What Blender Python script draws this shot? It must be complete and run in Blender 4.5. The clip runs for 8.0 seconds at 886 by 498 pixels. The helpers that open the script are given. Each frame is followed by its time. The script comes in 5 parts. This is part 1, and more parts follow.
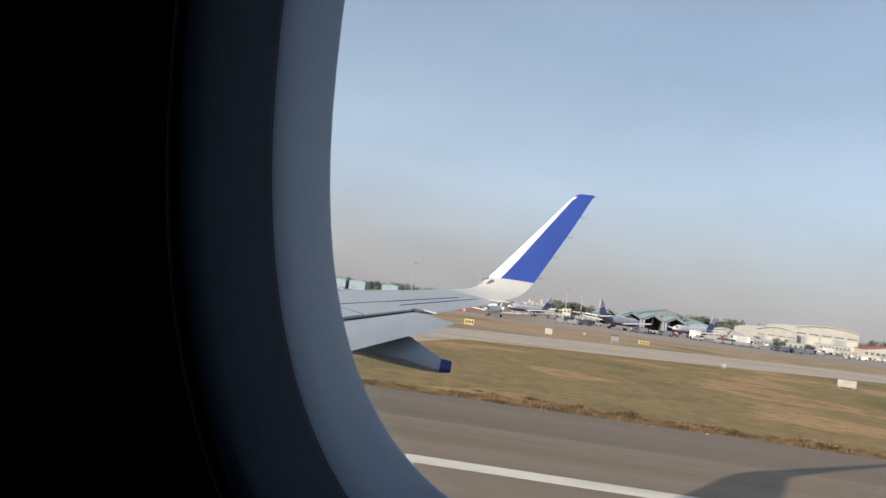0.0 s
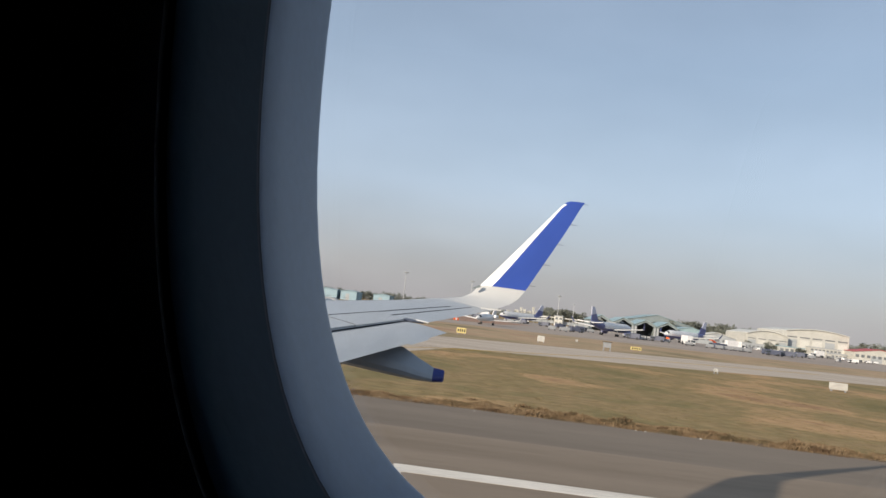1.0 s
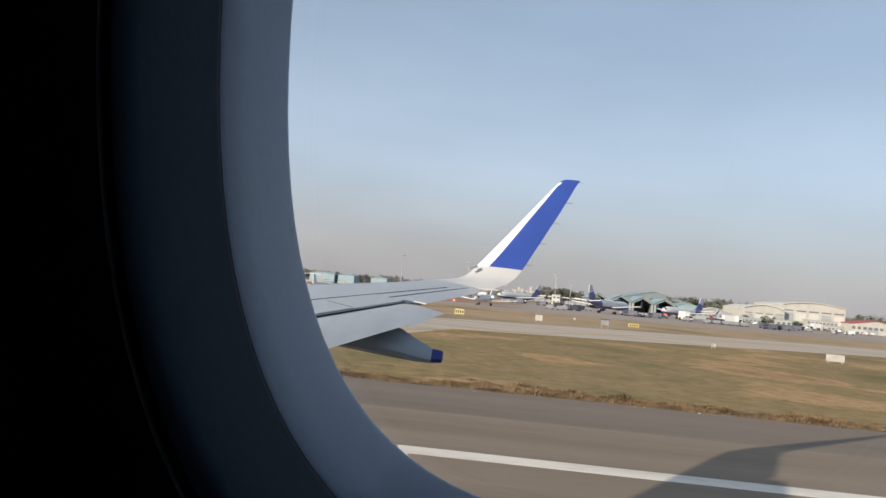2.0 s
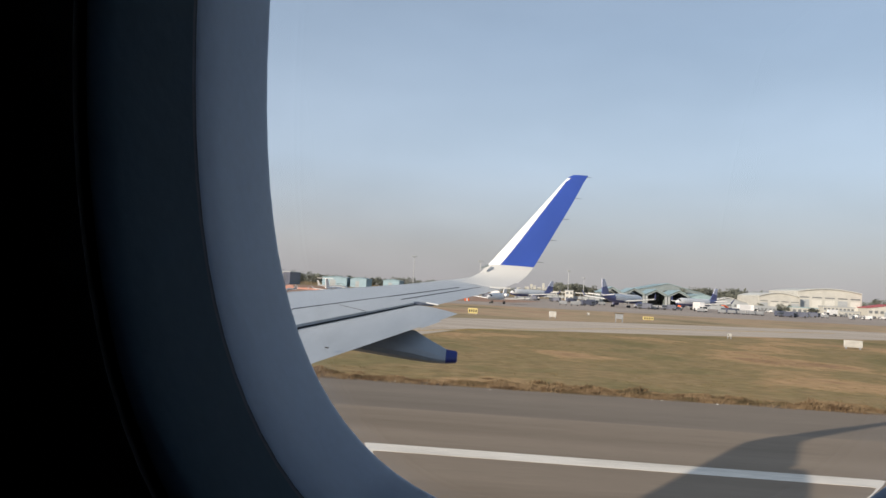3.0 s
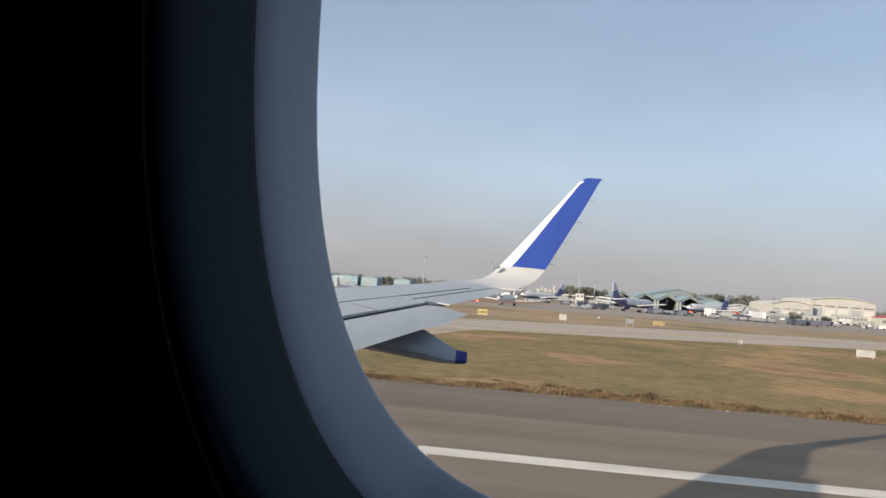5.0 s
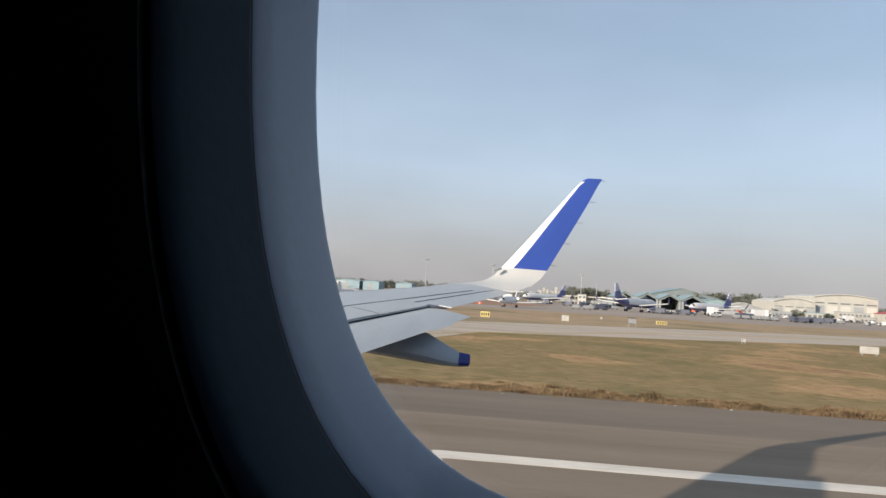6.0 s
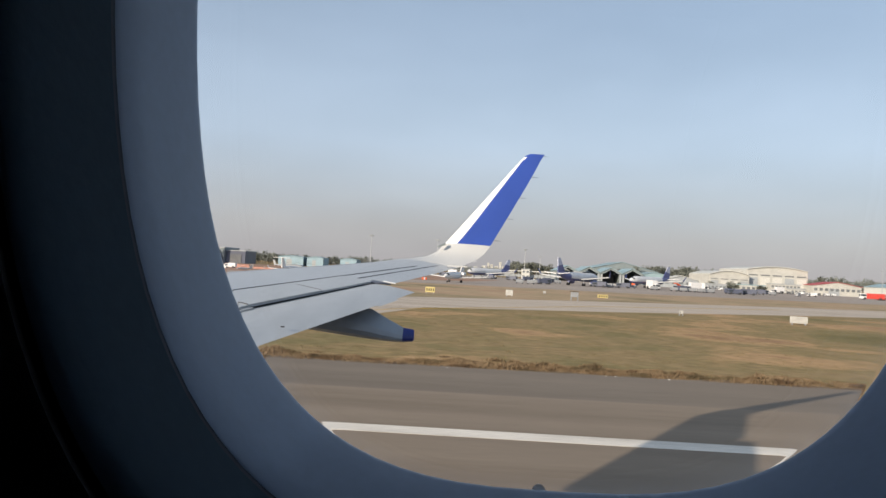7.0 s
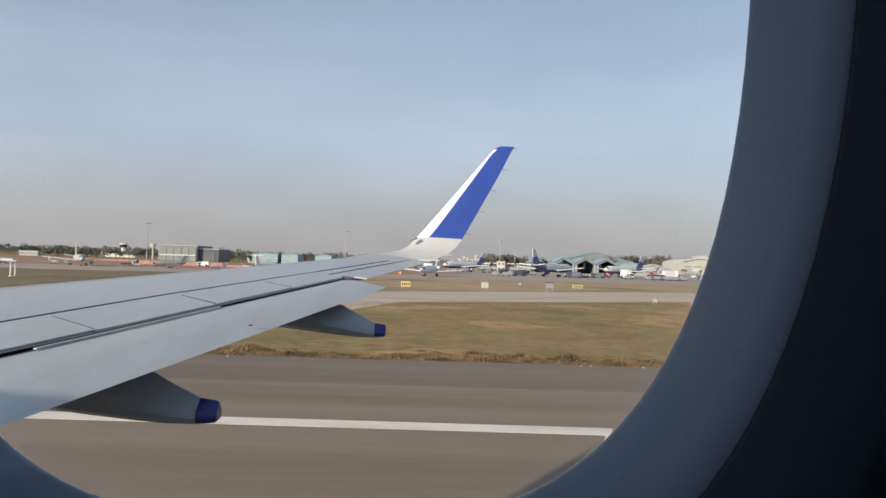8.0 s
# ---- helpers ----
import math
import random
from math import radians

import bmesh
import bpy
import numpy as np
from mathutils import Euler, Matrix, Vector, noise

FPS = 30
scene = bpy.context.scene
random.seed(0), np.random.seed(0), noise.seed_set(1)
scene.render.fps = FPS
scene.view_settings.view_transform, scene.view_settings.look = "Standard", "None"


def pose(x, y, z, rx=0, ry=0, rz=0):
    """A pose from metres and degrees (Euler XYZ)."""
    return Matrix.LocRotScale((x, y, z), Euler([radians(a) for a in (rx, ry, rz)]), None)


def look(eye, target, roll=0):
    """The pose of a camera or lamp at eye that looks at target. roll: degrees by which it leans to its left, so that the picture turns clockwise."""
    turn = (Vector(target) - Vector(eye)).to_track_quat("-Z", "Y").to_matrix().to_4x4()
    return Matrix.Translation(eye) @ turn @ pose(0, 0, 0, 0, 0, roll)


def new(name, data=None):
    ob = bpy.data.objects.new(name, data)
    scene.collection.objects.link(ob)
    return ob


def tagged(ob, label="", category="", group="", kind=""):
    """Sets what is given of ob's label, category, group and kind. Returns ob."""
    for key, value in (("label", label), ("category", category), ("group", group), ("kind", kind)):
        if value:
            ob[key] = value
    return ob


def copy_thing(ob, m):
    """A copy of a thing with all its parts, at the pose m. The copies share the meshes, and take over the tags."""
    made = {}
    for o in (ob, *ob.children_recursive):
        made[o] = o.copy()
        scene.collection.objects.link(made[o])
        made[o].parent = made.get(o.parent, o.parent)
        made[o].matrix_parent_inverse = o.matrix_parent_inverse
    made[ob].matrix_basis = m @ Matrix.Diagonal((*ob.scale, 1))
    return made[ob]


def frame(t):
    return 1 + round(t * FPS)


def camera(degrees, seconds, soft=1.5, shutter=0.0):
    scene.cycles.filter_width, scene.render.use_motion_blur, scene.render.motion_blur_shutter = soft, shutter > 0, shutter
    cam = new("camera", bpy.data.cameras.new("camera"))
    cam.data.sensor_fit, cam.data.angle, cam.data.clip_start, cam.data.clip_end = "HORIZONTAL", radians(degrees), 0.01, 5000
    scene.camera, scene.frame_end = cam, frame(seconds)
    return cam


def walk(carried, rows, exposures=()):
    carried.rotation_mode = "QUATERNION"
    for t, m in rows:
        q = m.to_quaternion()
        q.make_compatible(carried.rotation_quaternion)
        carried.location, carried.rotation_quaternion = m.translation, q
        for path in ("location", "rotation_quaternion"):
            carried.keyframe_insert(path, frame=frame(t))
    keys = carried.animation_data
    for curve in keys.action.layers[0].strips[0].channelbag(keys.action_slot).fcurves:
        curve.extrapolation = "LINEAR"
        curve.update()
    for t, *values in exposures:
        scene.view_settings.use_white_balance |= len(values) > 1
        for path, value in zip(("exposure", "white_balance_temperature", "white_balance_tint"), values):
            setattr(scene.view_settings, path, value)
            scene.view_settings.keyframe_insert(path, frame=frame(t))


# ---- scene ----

# World: x runs aft along the runway, y outboard from the cabin window, z up; the tarmac is z = 0.

# ---- camera ----
cam = camera(60.0, 8.0)


def held(x, y, z, pitch, yaw, roll):
    return pose(x, y, z, 90 + pitch, 0, yaw) @ pose(0, 0, 0, 0, 0, roll)


PATH = [
    (0.0, -0.0552, -0.2427, 4.3427, 3.506, 4.819, 7.577),
    (0.5, -0.0484, -0.2479, 4.3437, 3.971, 3.426, 6.110),
    (1.0, -0.0536, -0.2461, 4.3440, 4.252, 4.241, 6.708),
    (1.5, -0.0464, -0.2517, 4.3446, 2.910, 2.915, 5.220),
    (2.0, -0.0488, -0.2312, 4.3350, 2.919, 3.835, 5.381),
    (3.5, -0.0343, -0.2446, 4.3447, 2.847, 4.772, 2.661),
    (4.0, -0.0486, -0.2456, 4.3409, 3.237, 4.881, 5.921),
    (5.5, -0.0498, -0.2371, 4.3384, 2.714, 5.701, 3.768),
    (6.0, -0.0502, -0.2366, 4.3366, 3.044, 5.614, 3.598),
    (6.5, -0.0491, -0.2433, 4.3388, 2.361, 4.764, 3.541),
    (7.0, -0.0324, -0.2336, 4.3355, 1.474, 1.393, 3.068),
    (7.2, -0.0131, -0.2255, 4.3337, 0.898, 0.056, 1.506),
    (7.5, 0.0075, -0.2209, 4.3407, -0.314, -1.575, 2.203),
    (7.8, 0.0217, -0.2173, 4.3493, -0.109, -0.629, 2.268),
    (8.0, 0.0357, -0.2048, 4.3406, 1.091, -0.473, 1.806),
]
walk(cam, [(t, held(*p)) for t, *p in PATH], exposures=[(0.0, 0.60), (1.0, 0.56), (1.5, 0.60), (2.2, 0.59), (3.5, 0.54), (5.5, 0.62), (6.5, 0.66), (7.0, 0.62), (8.0, 0.50)])

# ---- light ----
def rgba(c):
    return (*c, 1.0)


SUN = Vector((-0.648, -0.708, 0.283)).normalized()
world = bpy.data.worlds.new("world")
scene.world = world
world.use_nodes = True
wn, wl = world.node_tree.nodes, world.node_tree.links
sky = wn.new("ShaderNodeTexSky")
sky.sky_type, sky.sun_disc = "NISHITA", False
sky.sun_elevation, sky.sun_rotation = math.asin(SUN.z), math.atan2(SUN.x, SUN.y)
sky.air_density, sky.dust_density, sky.ozone_density, sky.altitude = 1.0, 1.2, 1.2, 200
wn["Background"].inputs["Strength"].default_value = 0.10
# winter haze: the sky pales evenly towards the horizon all round
way, split, fade, veil = wn.new("ShaderNodeTexCoord"), wn.new("ShaderNodeSeparateXYZ"), wn.new("ShaderNodeValToRGB"), wn.new("ShaderNodeMix")
wl.new(way.outputs["Generated"], split.inputs[0])
wl.new(split.outputs["Z"], fade.inputs[0])
for at, k in ((0.0, 0.98), (0.08, 0.85), (0.18, 0.66), (0.32, 0.46)):
    stop = fade.color_ramp.elements[0] if at == 0 else fade.color_ramp.elements.new(at)
    stop.position, stop.color = at, (k, k, k, 1)
fade.color_ramp.elements[-1].position, fade.color_ramp.elements[-1].color = 1.0, (0.45, 0.45, 0.45, 1)
tone, gain = wn.new("ShaderNodeValToRGB"), wn.new("ShaderNodeVectorMath")
for at, c in ((0.0, (0.620, 0.594, 0.606)), (0.05, (0.662, 0.654, 0.688)), (0.16, (0.78, 0.893, 1.082))):
    stop = tone.color_ramp.elements[0] if at == 0 else tone.color_ramp.elements.new(at)
    stop.position, stop.color = at, rgba(c)
tone.color_ramp.elements[-1].position, tone.color_ramp.elements[-1].color = 1.0, (0.50, 0.62, 0.76, 1)
wl.new(split.outputs["Z"], tone.inputs[0])
# thin, high streaks of cloud
wisp, wisp_map, wisp_gain = wn.new("ShaderNodeTexNoise"), wn.new("ShaderNodeMapping"), wn.new("ShaderNodeMapRange")
wisp_map.inputs["Scale"].default_value = (2.2, 2.2, 6.0)
wisp.inputs["Scale"].default_value, wisp.inputs["Detail"].default_value = 1.6, 6
wisp_gain.inputs["From Min"].default_value, wisp_gain.inputs["From Max"].default_value = 0.35, 0.75
wisp_gain.inputs["To Min"].default_value, wisp_gain.inputs["To Max"].default_value = 4.6, 5.5
wl.new(way.outputs["Generated"], wisp_map.inputs[0])
wl.new(wisp_map.outputs[0], wisp.inputs["Vector"])
wl.new(wisp.outputs["Fac"], wisp_gain.inputs[0])
gain.operation = "SCALE"
wl.new(tone.outputs[0], gain.inputs[0])
# the haze is brighter on the sun's side
near_sun, glow, both = wn.new("ShaderNodeVectorMath"), wn.new("ShaderNodeMapRange"), wn.new("ShaderNodeMath")
near_sun.operation, near_sun.inputs[1].default_value = "DOT_PRODUCT", SUN
wl.new(way.outputs["Generated"], near_sun.inputs[0])
glow.interpolation_type = "SMOOTHSTEP"
glow.inputs["From Min"].default_value, glow.inputs["From Max"].default_value = -0.6, 1.0
glow.inputs["To Min"].default_value, glow.inputs["To Max"].default_value = 0.99, 1.7
wl.new(near_sun.outputs["Value"], glow.inputs[0])
both.operation = "MULTIPLY"
wl.new(wisp_gain.outputs[0], both.inputs[0])
wl.new(glow.outputs[0], both.inputs[1])
wl.new(both.outputs[0], gain.inputs["Scale"])
veil.data_type = "RGBA"
wl.new(gain.outputs[0], veil.inputs[7])
wl.new(fade.outputs[0], veil.inputs[0])
wl.new(sky.outputs[0], veil.inputs[6])
wl.new(veil.outputs[2], wn["Background"].inputs["Color"])
sun = new("sun", bpy.data.lights.new("sun", "SUN"))
sun.data.energy, sun.data.angle, sun.data.color = 3.95, radians(0.8), (1.0, 0.865, 0.70)
sun.matrix_world = look(SUN * 60, (0, 0, 0))


# ---- materials ----
def material(name, color, rough=0.6, metal=0.0, vary=0.12, scale=3.0, fine=40.0, bump=0.0, stretch=(1, 1, 1), other=None, mix_scale=None):
    """A painted, cast or grown surface: two scales of tone, and fine relief."""
    m = bpy.data.materials.new(name)
    m.use_nodes = True
    n, l = m.node_tree.nodes, m.node_tree.links
    p = n["Principled BSDF"]
    geo = n.new("ShaderNodeTexCoord")
    mp = n.new("ShaderNodeMapping")
    mp.inputs["Scale"].default_value = stretch
    l.new(geo.outputs["Object"], mp.inputs["Vector"])
    big, small = n.new("ShaderNodeTexNoise"), n.new("ShaderNodeTexNoise")
    big.inputs["Scale"].default_value, big.inputs["Detail"].default_value = mix_scale or scale, 5
    small.inputs["Scale"].default_value, small.inputs["Detail"].default_value = fine, 3
    for t in (big, small):
        l.new(mp.outputs[0], t.inputs["Vector"])
    ramp = n.new("ShaderNodeValToRGB")
    ramp.color_ramp.elements[0].position, ramp.color_ramp.elements[1].position = 0.33, 0.68
    lo = other or tuple(c * (1 - vary) for c in color)
    hi = color if other else tuple(min(1.0, c * (1 + vary)) for c in color)
    ramp.color_ramp.elements[0].color, ramp.color_ramp.elements[1].color = rgba(lo), rgba(hi)
    l.new(big.outputs["Fac"], ramp.inputs[0])
    mul = n.new("ShaderNodeMix")
    mul.data_type, mul.blend_type = "RGBA", "MULTIPLY"
    mul.inputs[0].default_value = 1.0
    l.new(ramp.outputs[0], mul.inputs[6])
    grain = n.new("ShaderNodeMapRange")
    grain.inputs["From Min"].default_value, grain.inputs["From Max"].default_value = 0.25, 0.75
    grain.inputs["To Min"].default_value, grain.inputs["To Max"].default_value = 1 - vary, 1 + vary * 0.6
    l.new(small.outputs["Fac"], grain.inputs[0])
    l.new(grain.outputs[0], mul.inputs[7])
    l.new(mul.outputs[2], p.inputs["Base Color"])
    p.inputs["Roughness"].default_value, p.inputs["Metallic"].default_value = rough, metal
    if bump:
        b = n.new("ShaderNodeBump")
        b.inputs["Strength"].default_value, b.inputs["Distance"].default_value = 0.6, bump
        l.new(small.outputs["Fac"], b.inputs["Height"])
        l.new(b.outputs[0], p.inputs["Normal"])
    return m


GREY_WING = material("wing_grey_paint", (0.415, 0.428, 0.437), 0.38, 0.0, 0.05, 0.8, 6.0, stretch=(2.0, 0.4, 1))
GREY_FLAP = material("flap_grey_paint", (0.42, 0.432, 0.437), 0.42, 0.0, 0.065, 1.6, 9.0, stretch=(2.6, 0.45, 1))
FAIRING = material("fairing_grey_paint", (0.255, 0.29, 0.33), 0.30, 0.0, 0.06, 2.0, 12.0)
SEAM = material("seam_sealant", (0.035, 0.036, 0.042), 0.7, 0.0, 0.2, 4.0, 30.0)
JOINT = material("grey_joint_sealant", (0.05, 0.052, 0.056), 0.7, 0.0, 0.2, 4.0, 30.0)
COVE = material("cove_dark_metal", (0.10, 0.11, 0.14), 0.5, 0.3, 0.25, 4.0, 30.0)
WHITE_PAINT = material("white_gloss_paint", (0.80, 0.80, 0.79), 0.25, 0.0, 0.03, 1.0, 8.0)
BLUE_PAINT = material("blue_gloss_paint", (0.030, 0.068, 0.32), 0.25, 0.0, 0.06, 1.5, 10.0)
# navy livery, lightened in the base colour to mimic haze
NAVY = material("hazed_navy_paint", (0.085, 0.10, 0.24), 0.3, 0.0, 0.1, 1.5, 10.0)
ROOT_PAINT = material("pale_grey_paint", (0.49, 0.49, 0.48), 0.35, 0.0, 0.03, 1.0, 8.0)
REVEAL = material("window_reveal_plastic", (0.395, 0.515, 0.72), 0.36, 0.0, 0.04, 14.0, 300.0, bump=0.00008)
# bezel plastic, its shade put into the dark blue base colour
BEZEL = material("bezel_shaded_plastic", (0.072, 0.122, 0.168), 0.65, 0.0, 0.05, 12.0, 280.0, bump=0.0002)
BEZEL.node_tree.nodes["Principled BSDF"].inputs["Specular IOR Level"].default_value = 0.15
PANEL = material("cabin_panel_plastic", (0.27, 0.29, 0.31), 0.6, 0.0, 0.05, 10.0, 260.0, bump=0.0002)
GASKET = material("grey_gasket_rubber", (0.085, 0.105, 0.145), 0.7, 0.0, 0.2, 20.0, 200.0)
CABIN = material("cabin_lining_plastic", (0.25, 0.25, 0.26), 0.7, 0.0, 0.08, 3.0, 60.0)
SKIN = material("fuselage_white_paint", (0.72, 0.73, 0.74), 0.3, 0.0, 0.04, 0.6, 6.0)
DARK = material("dark_rubber", (0.03, 0.03, 0.032), 0.75, 0.0, 0.2, 5.0, 40.0)
STEEL = material("galvanised_steel", (0.38, 0.39, 0.40), 0.45, 0.6, 0.12, 3.0, 30.0)
# white of the parked aircraft and vehicles, toned down to include haze
PARKED_WHITE = material("hazed_white_paint", (0.66, 0.655, 0.65), 0.4, 0.0, 0.05, 0.5, 6.0)
# white cladding dulled in its colour, as haze would dull it far off
HAZED_WHITE = material("hazed_white_cladding", (0.56, 0.55, 0.505), 0.6, 0.0, 0.06, 0.15, 2.0)
CREAM = material("cream_plaster", (0.46, 0.45, 0.41), 0.8, 0.0, 0.08, 0.2, 3.0)
TEAL = material("teal_metal_roofing", (0.26, 0.36, 0.39), 0.6, 0.0, 0.10, 0.2, 3.0)
PALE_BLUE = material("pale_blue_cladding", (0.27, 0.38, 0.44), 0.6, 0.0, 0.10, 0.2, 3.0)
RED_ROOF = material("red_roofing", (0.42, 0.08, 0.08), 0.6, 0.0, 0.10, 0.2, 3.0)
RED = material("red_vehicle_paint", (0.50, 0.05, 0.035), 0.4, 0.0, 0.08, 0.8, 6.0)
ORANGE = material("orange_vehicle_paint", (0.75, 0.13, 0.03), 0.4, 0.0, 0.08, 0.8, 6.0)
YELLOW = material("yellow_sign_face", (0.60, 0.49, 0.20), 0.5, 0.0, 0.06, 1.5, 12.0)
GREY_CLAD = material("grey_cladding", (0.33, 0.35, 0.36), 0.6, 0.0, 0.08, 0.2, 3.0)
HALL_CLAD = material("teal_grey_cladding", (0.20, 0.235, 0.24), 0.6, 0.0, 0.12, 0.15, 2.0)
SLATE = material("slate_paint_and_shade", (0.075, 0.085, 0.125), 0.5, 0.0, 0.12, 0.5, 5.0)
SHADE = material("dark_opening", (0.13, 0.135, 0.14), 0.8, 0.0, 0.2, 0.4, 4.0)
LAMP_GLASS = material("grey_lamp_glass", (0.20, 0.22, 0.21), 0.12, 0.0, 0.15, 6.0, 30.0)
GLASS_DARK = material("tinted_glass", (0.03, 0.04, 0.05), 0.1, 0.0, 0.1, 1.0, 8.0)
CONCRETE = material("cast_concrete", (0.40, 0.38, 0.34), 0.85, 0.0, 0.10, 0.6, 8.0, bump=0.004)
# far leaves: the haze of distance is put into this paler, greyer colour
FAR_LEAF = material("pale_hazy_leaf", (0.155, 0.168, 0.145), 0.8, 0.0, 0.25, 0.05, 1.0)
DULL_GLASS = material("dusty_window_glass", (0.15, 0.16, 0.165), 0.3, 0.0, 0.2, 0.8, 5.0)
# dusty leaf, lifted and greyed further to carry some aerial haze
LEAF = material("dusty_hazy_leaf", (0.125, 0.133, 0.108), 0.7, 0.0, 0.35, 0.06, 1.2)
BARK = material("bark", (0.12, 0.09, 0.06), 0.9, 0.0, 0.25, 1.0, 10.0)


def ground_material(name, stops, scale, stretch, fine, rough, bump, rag=0.2, drag=(1, 1, 1), ruff=0.62):
    """Ground in world metres: patches stretched along the runway, grain, fine relief."""
    m = bpy.data.materials.new(name)
    m.use_nodes = True
    n, l = m.node_tree.nodes, m.node_tree.links
    p = n["Principled BSDF"]
    geo, mp = n.new("ShaderNodeNewGeometry"), n.new("ShaderNodeMapping")
    mp.inputs["Scale"].default_value = stretch
    l.new(geo.outputs["Position"], mp.inputs["Vector"])
    big, small = n.new("ShaderNodeTexNoise"), n.new("ShaderNodeTexNoise")
    big.inputs["Scale"].default_value, big.inputs["Detail"].default_value, big.inputs["Roughness"].default_value = scale, 6, ruff
    small.inputs["Scale"].default_value, small.inputs["Detail"].default_value = fine, 4
    l.new(mp.outputs[0], big.inputs["Vector"])
    fine_map = n.new("ShaderNodeMapping")
    fine_map.inputs["Scale"].default_value = drag
    l.new(geo.outputs["Position"], fine_map.inputs["Vector"])
    l.new(fine_map.outputs[0], small.inputs["Vector"])
    ramp = n.new("ShaderNodeValToRGB")
    while len(ramp.color_ramp.elements) < len(stops):
        ramp.color_ramp.elements.new(0.5)
    for e, (at, c) in zip(ramp.color_ramp.elements, stops):
        e.position, e.color = at, rgba(c)
    l.new(big.outputs["Fac"], ramp.inputs[0])
    mul = n.new("ShaderNodeMix")
    mul.data_type, mul.blend_type = "RGBA", "MULTIPLY"
    mul.inputs[0].default_value = 1.0
    grain = n.new("ShaderNodeMapRange")
    grain.inputs["From Min"].default_value, grain.inputs["From Max"].default_value = 0.25, 0.75
    grain.inputs["To Min"].default_value, grain.inputs["To Max"].default_value = 1 - rag, 1 + 0.85 * rag
    l.new(small.outputs["Fac"], grain.inputs[0])
    l.new(ramp.outputs[0], mul.inputs[6])
    l.new(grain.outputs[0], mul.inputs[7])
    l.new(mul.outputs[2], p.inputs["Base Color"])
    p.inputs["Roughness"].default_value = rough
    p.inputs["Specular IOR Level"].default_value = 0.04
    b = n.new("ShaderNodeBump")
    b.inputs["Strength"].default_value, b.inputs["Distance"].default_value = 0.5, bump
    l.new(small.outputs["Fac"], b.inputs["Height"])
    l.new(b.outputs[0], p.inputs["Normal"])
    return m


GRASS = ground_material("dry_grass", [(0.30, (0.170, 0.142, 0.066)), (0.41, (0.232, 0.186, 0.090)), (0.47, (0.312, 0.222, 0.116)), (0.52, (0.258, 0.196, 0.096)), (0.58, (0.440, 0.285, 0.150)), (0.66, (0.320, 0.198, 0.112))],
                        0.092, (0.70, 0.55, 1.0), 1.4, 0.95, 0.02, 0.26, (0.8, 1, 1), 0.56)
DRY = ground_material("parched_grass", [(0.30, (0.22, 0.18, 0.105)), (0.44, (0.35, 0.27, 0.165)), (0.54, (0.44, 0.315, 0.20)), (0.66, (0.36, 0.225, 0.15)), (0.75, (0.48, 0.35, 0.22))],
                      0.10, (0.40, 0.45, 1.0), 0.6, 0.95, 0.08, 0.25, (0.4, 1, 1))
WEST = ground_material("brown_grass", [(0.30, (0.125, 0.108, 0.066)), (0.44, (0.185, 0.152, 0.094)), (0.54, (0.24, 0.188, 0.120)), (0.66, (0.195, 0.140, 0.094)), (0.75, (0.27, 0.205, 0.132))],
                       0.09, (0.40, 0.45, 1.0), 0.6, 0.95, 0.04, 0.25, (0.5, 1, 1))
ASPHALT = ground_material("runway_asphalt", [(0.30, (0.203, 0.162, 0.123)), (0.52, (0.252, 0.202, 0.155)), (0.72, (0.284, 0.230, 0.177))],
                          0.35, (0.06, 1.0, 1.0), 7.0, 0.9, 0.002, 0.07, (0.12, 1, 1))
SHOULDER = ground_material("shoulder_asphalt", [(0.30, (0.184, 0.153, 0.123)), (0.55, (0.224, 0.186, 0.149)), (0.75, (0.252, 0.208, 0.165))],
                           0.30, (0.08, 1.0, 1.0), 6.0, 0.9, 0.002, 0.08, (0.12, 1, 1))
TAXI = ground_material("taxiway_concrete", [(0.30, (0.40, 0.335, 0.27)), (0.52, (0.50, 0.42, 0.34)), (0.75, (0.57, 0.48, 0.39))],
                       0.18, (0.12, 1.0, 1.0), 3.0, 0.9, 0.004)
APRON = ground_material("apron_concrete", [(0.30, (0.31, 0.26, 0.22)), (0.55, (0.39, 0.33, 0.28)), (0.75, (0.44, 0.375, 0.315))],
                        0.05, (0.25, 1.0, 1.0), 1.0, 0.9, 0.004)
EARTH = ground_material("red_earth", [(0.30, (0.27, 0.185, 0.135)), (0.52, (0.35, 0.235, 0.17)), (0.64, (0.43, 0.23, 0.165)), (0.75, (0.38, 0.275, 0.205))],
                        0.05, (0.3, 1.0, 1.0), 0.8, 0.95, 0.05)
LINE = ground_material("white_line_paint", [(0.28, (0.57, 0.52, 0.45)), (0.48, (0.72, 0.66, 0.575)), (0.75, (0.78, 0.72, 0.63))],
                       1.2, (0.25, 1.0, 1.0), 10.0, 0.7, 0.002, 0.10, (0.2, 1, 1))
TAXI_LINE = ground_material("yellow_line_paint", [(0.30, (0.40, 0.25, 0.06)), (0.55, (0.52, 0.33, 0.07)), (0.75, (0.56, 0.37, 0.10))],
                            1.0, (0.5, 1.0, 1.0), 8.0, 0.7, 0.002)


PANE = bpy.data.materials.new("clear_acrylic")
PANE.use_nodes = True
acrylic = PANE.node_tree.nodes["Principled BSDF"]
acrylic.inputs["Base Color"].default_value = (0.985, 0.988, 0.99, 1)
acrylic.inputs["Transmission Weight"].default_value = 1.0
acrylic.inputs["IOR"].default_value = 1.49
acrylic.inputs["Roughness"].default_value = 0.0
FROSTED = bpy.data.materials.new("frosted_acrylic")
FROSTED.use_nodes = True
fn, fl = FROSTED.node_tree.nodes, FROSTED.node_tree.links
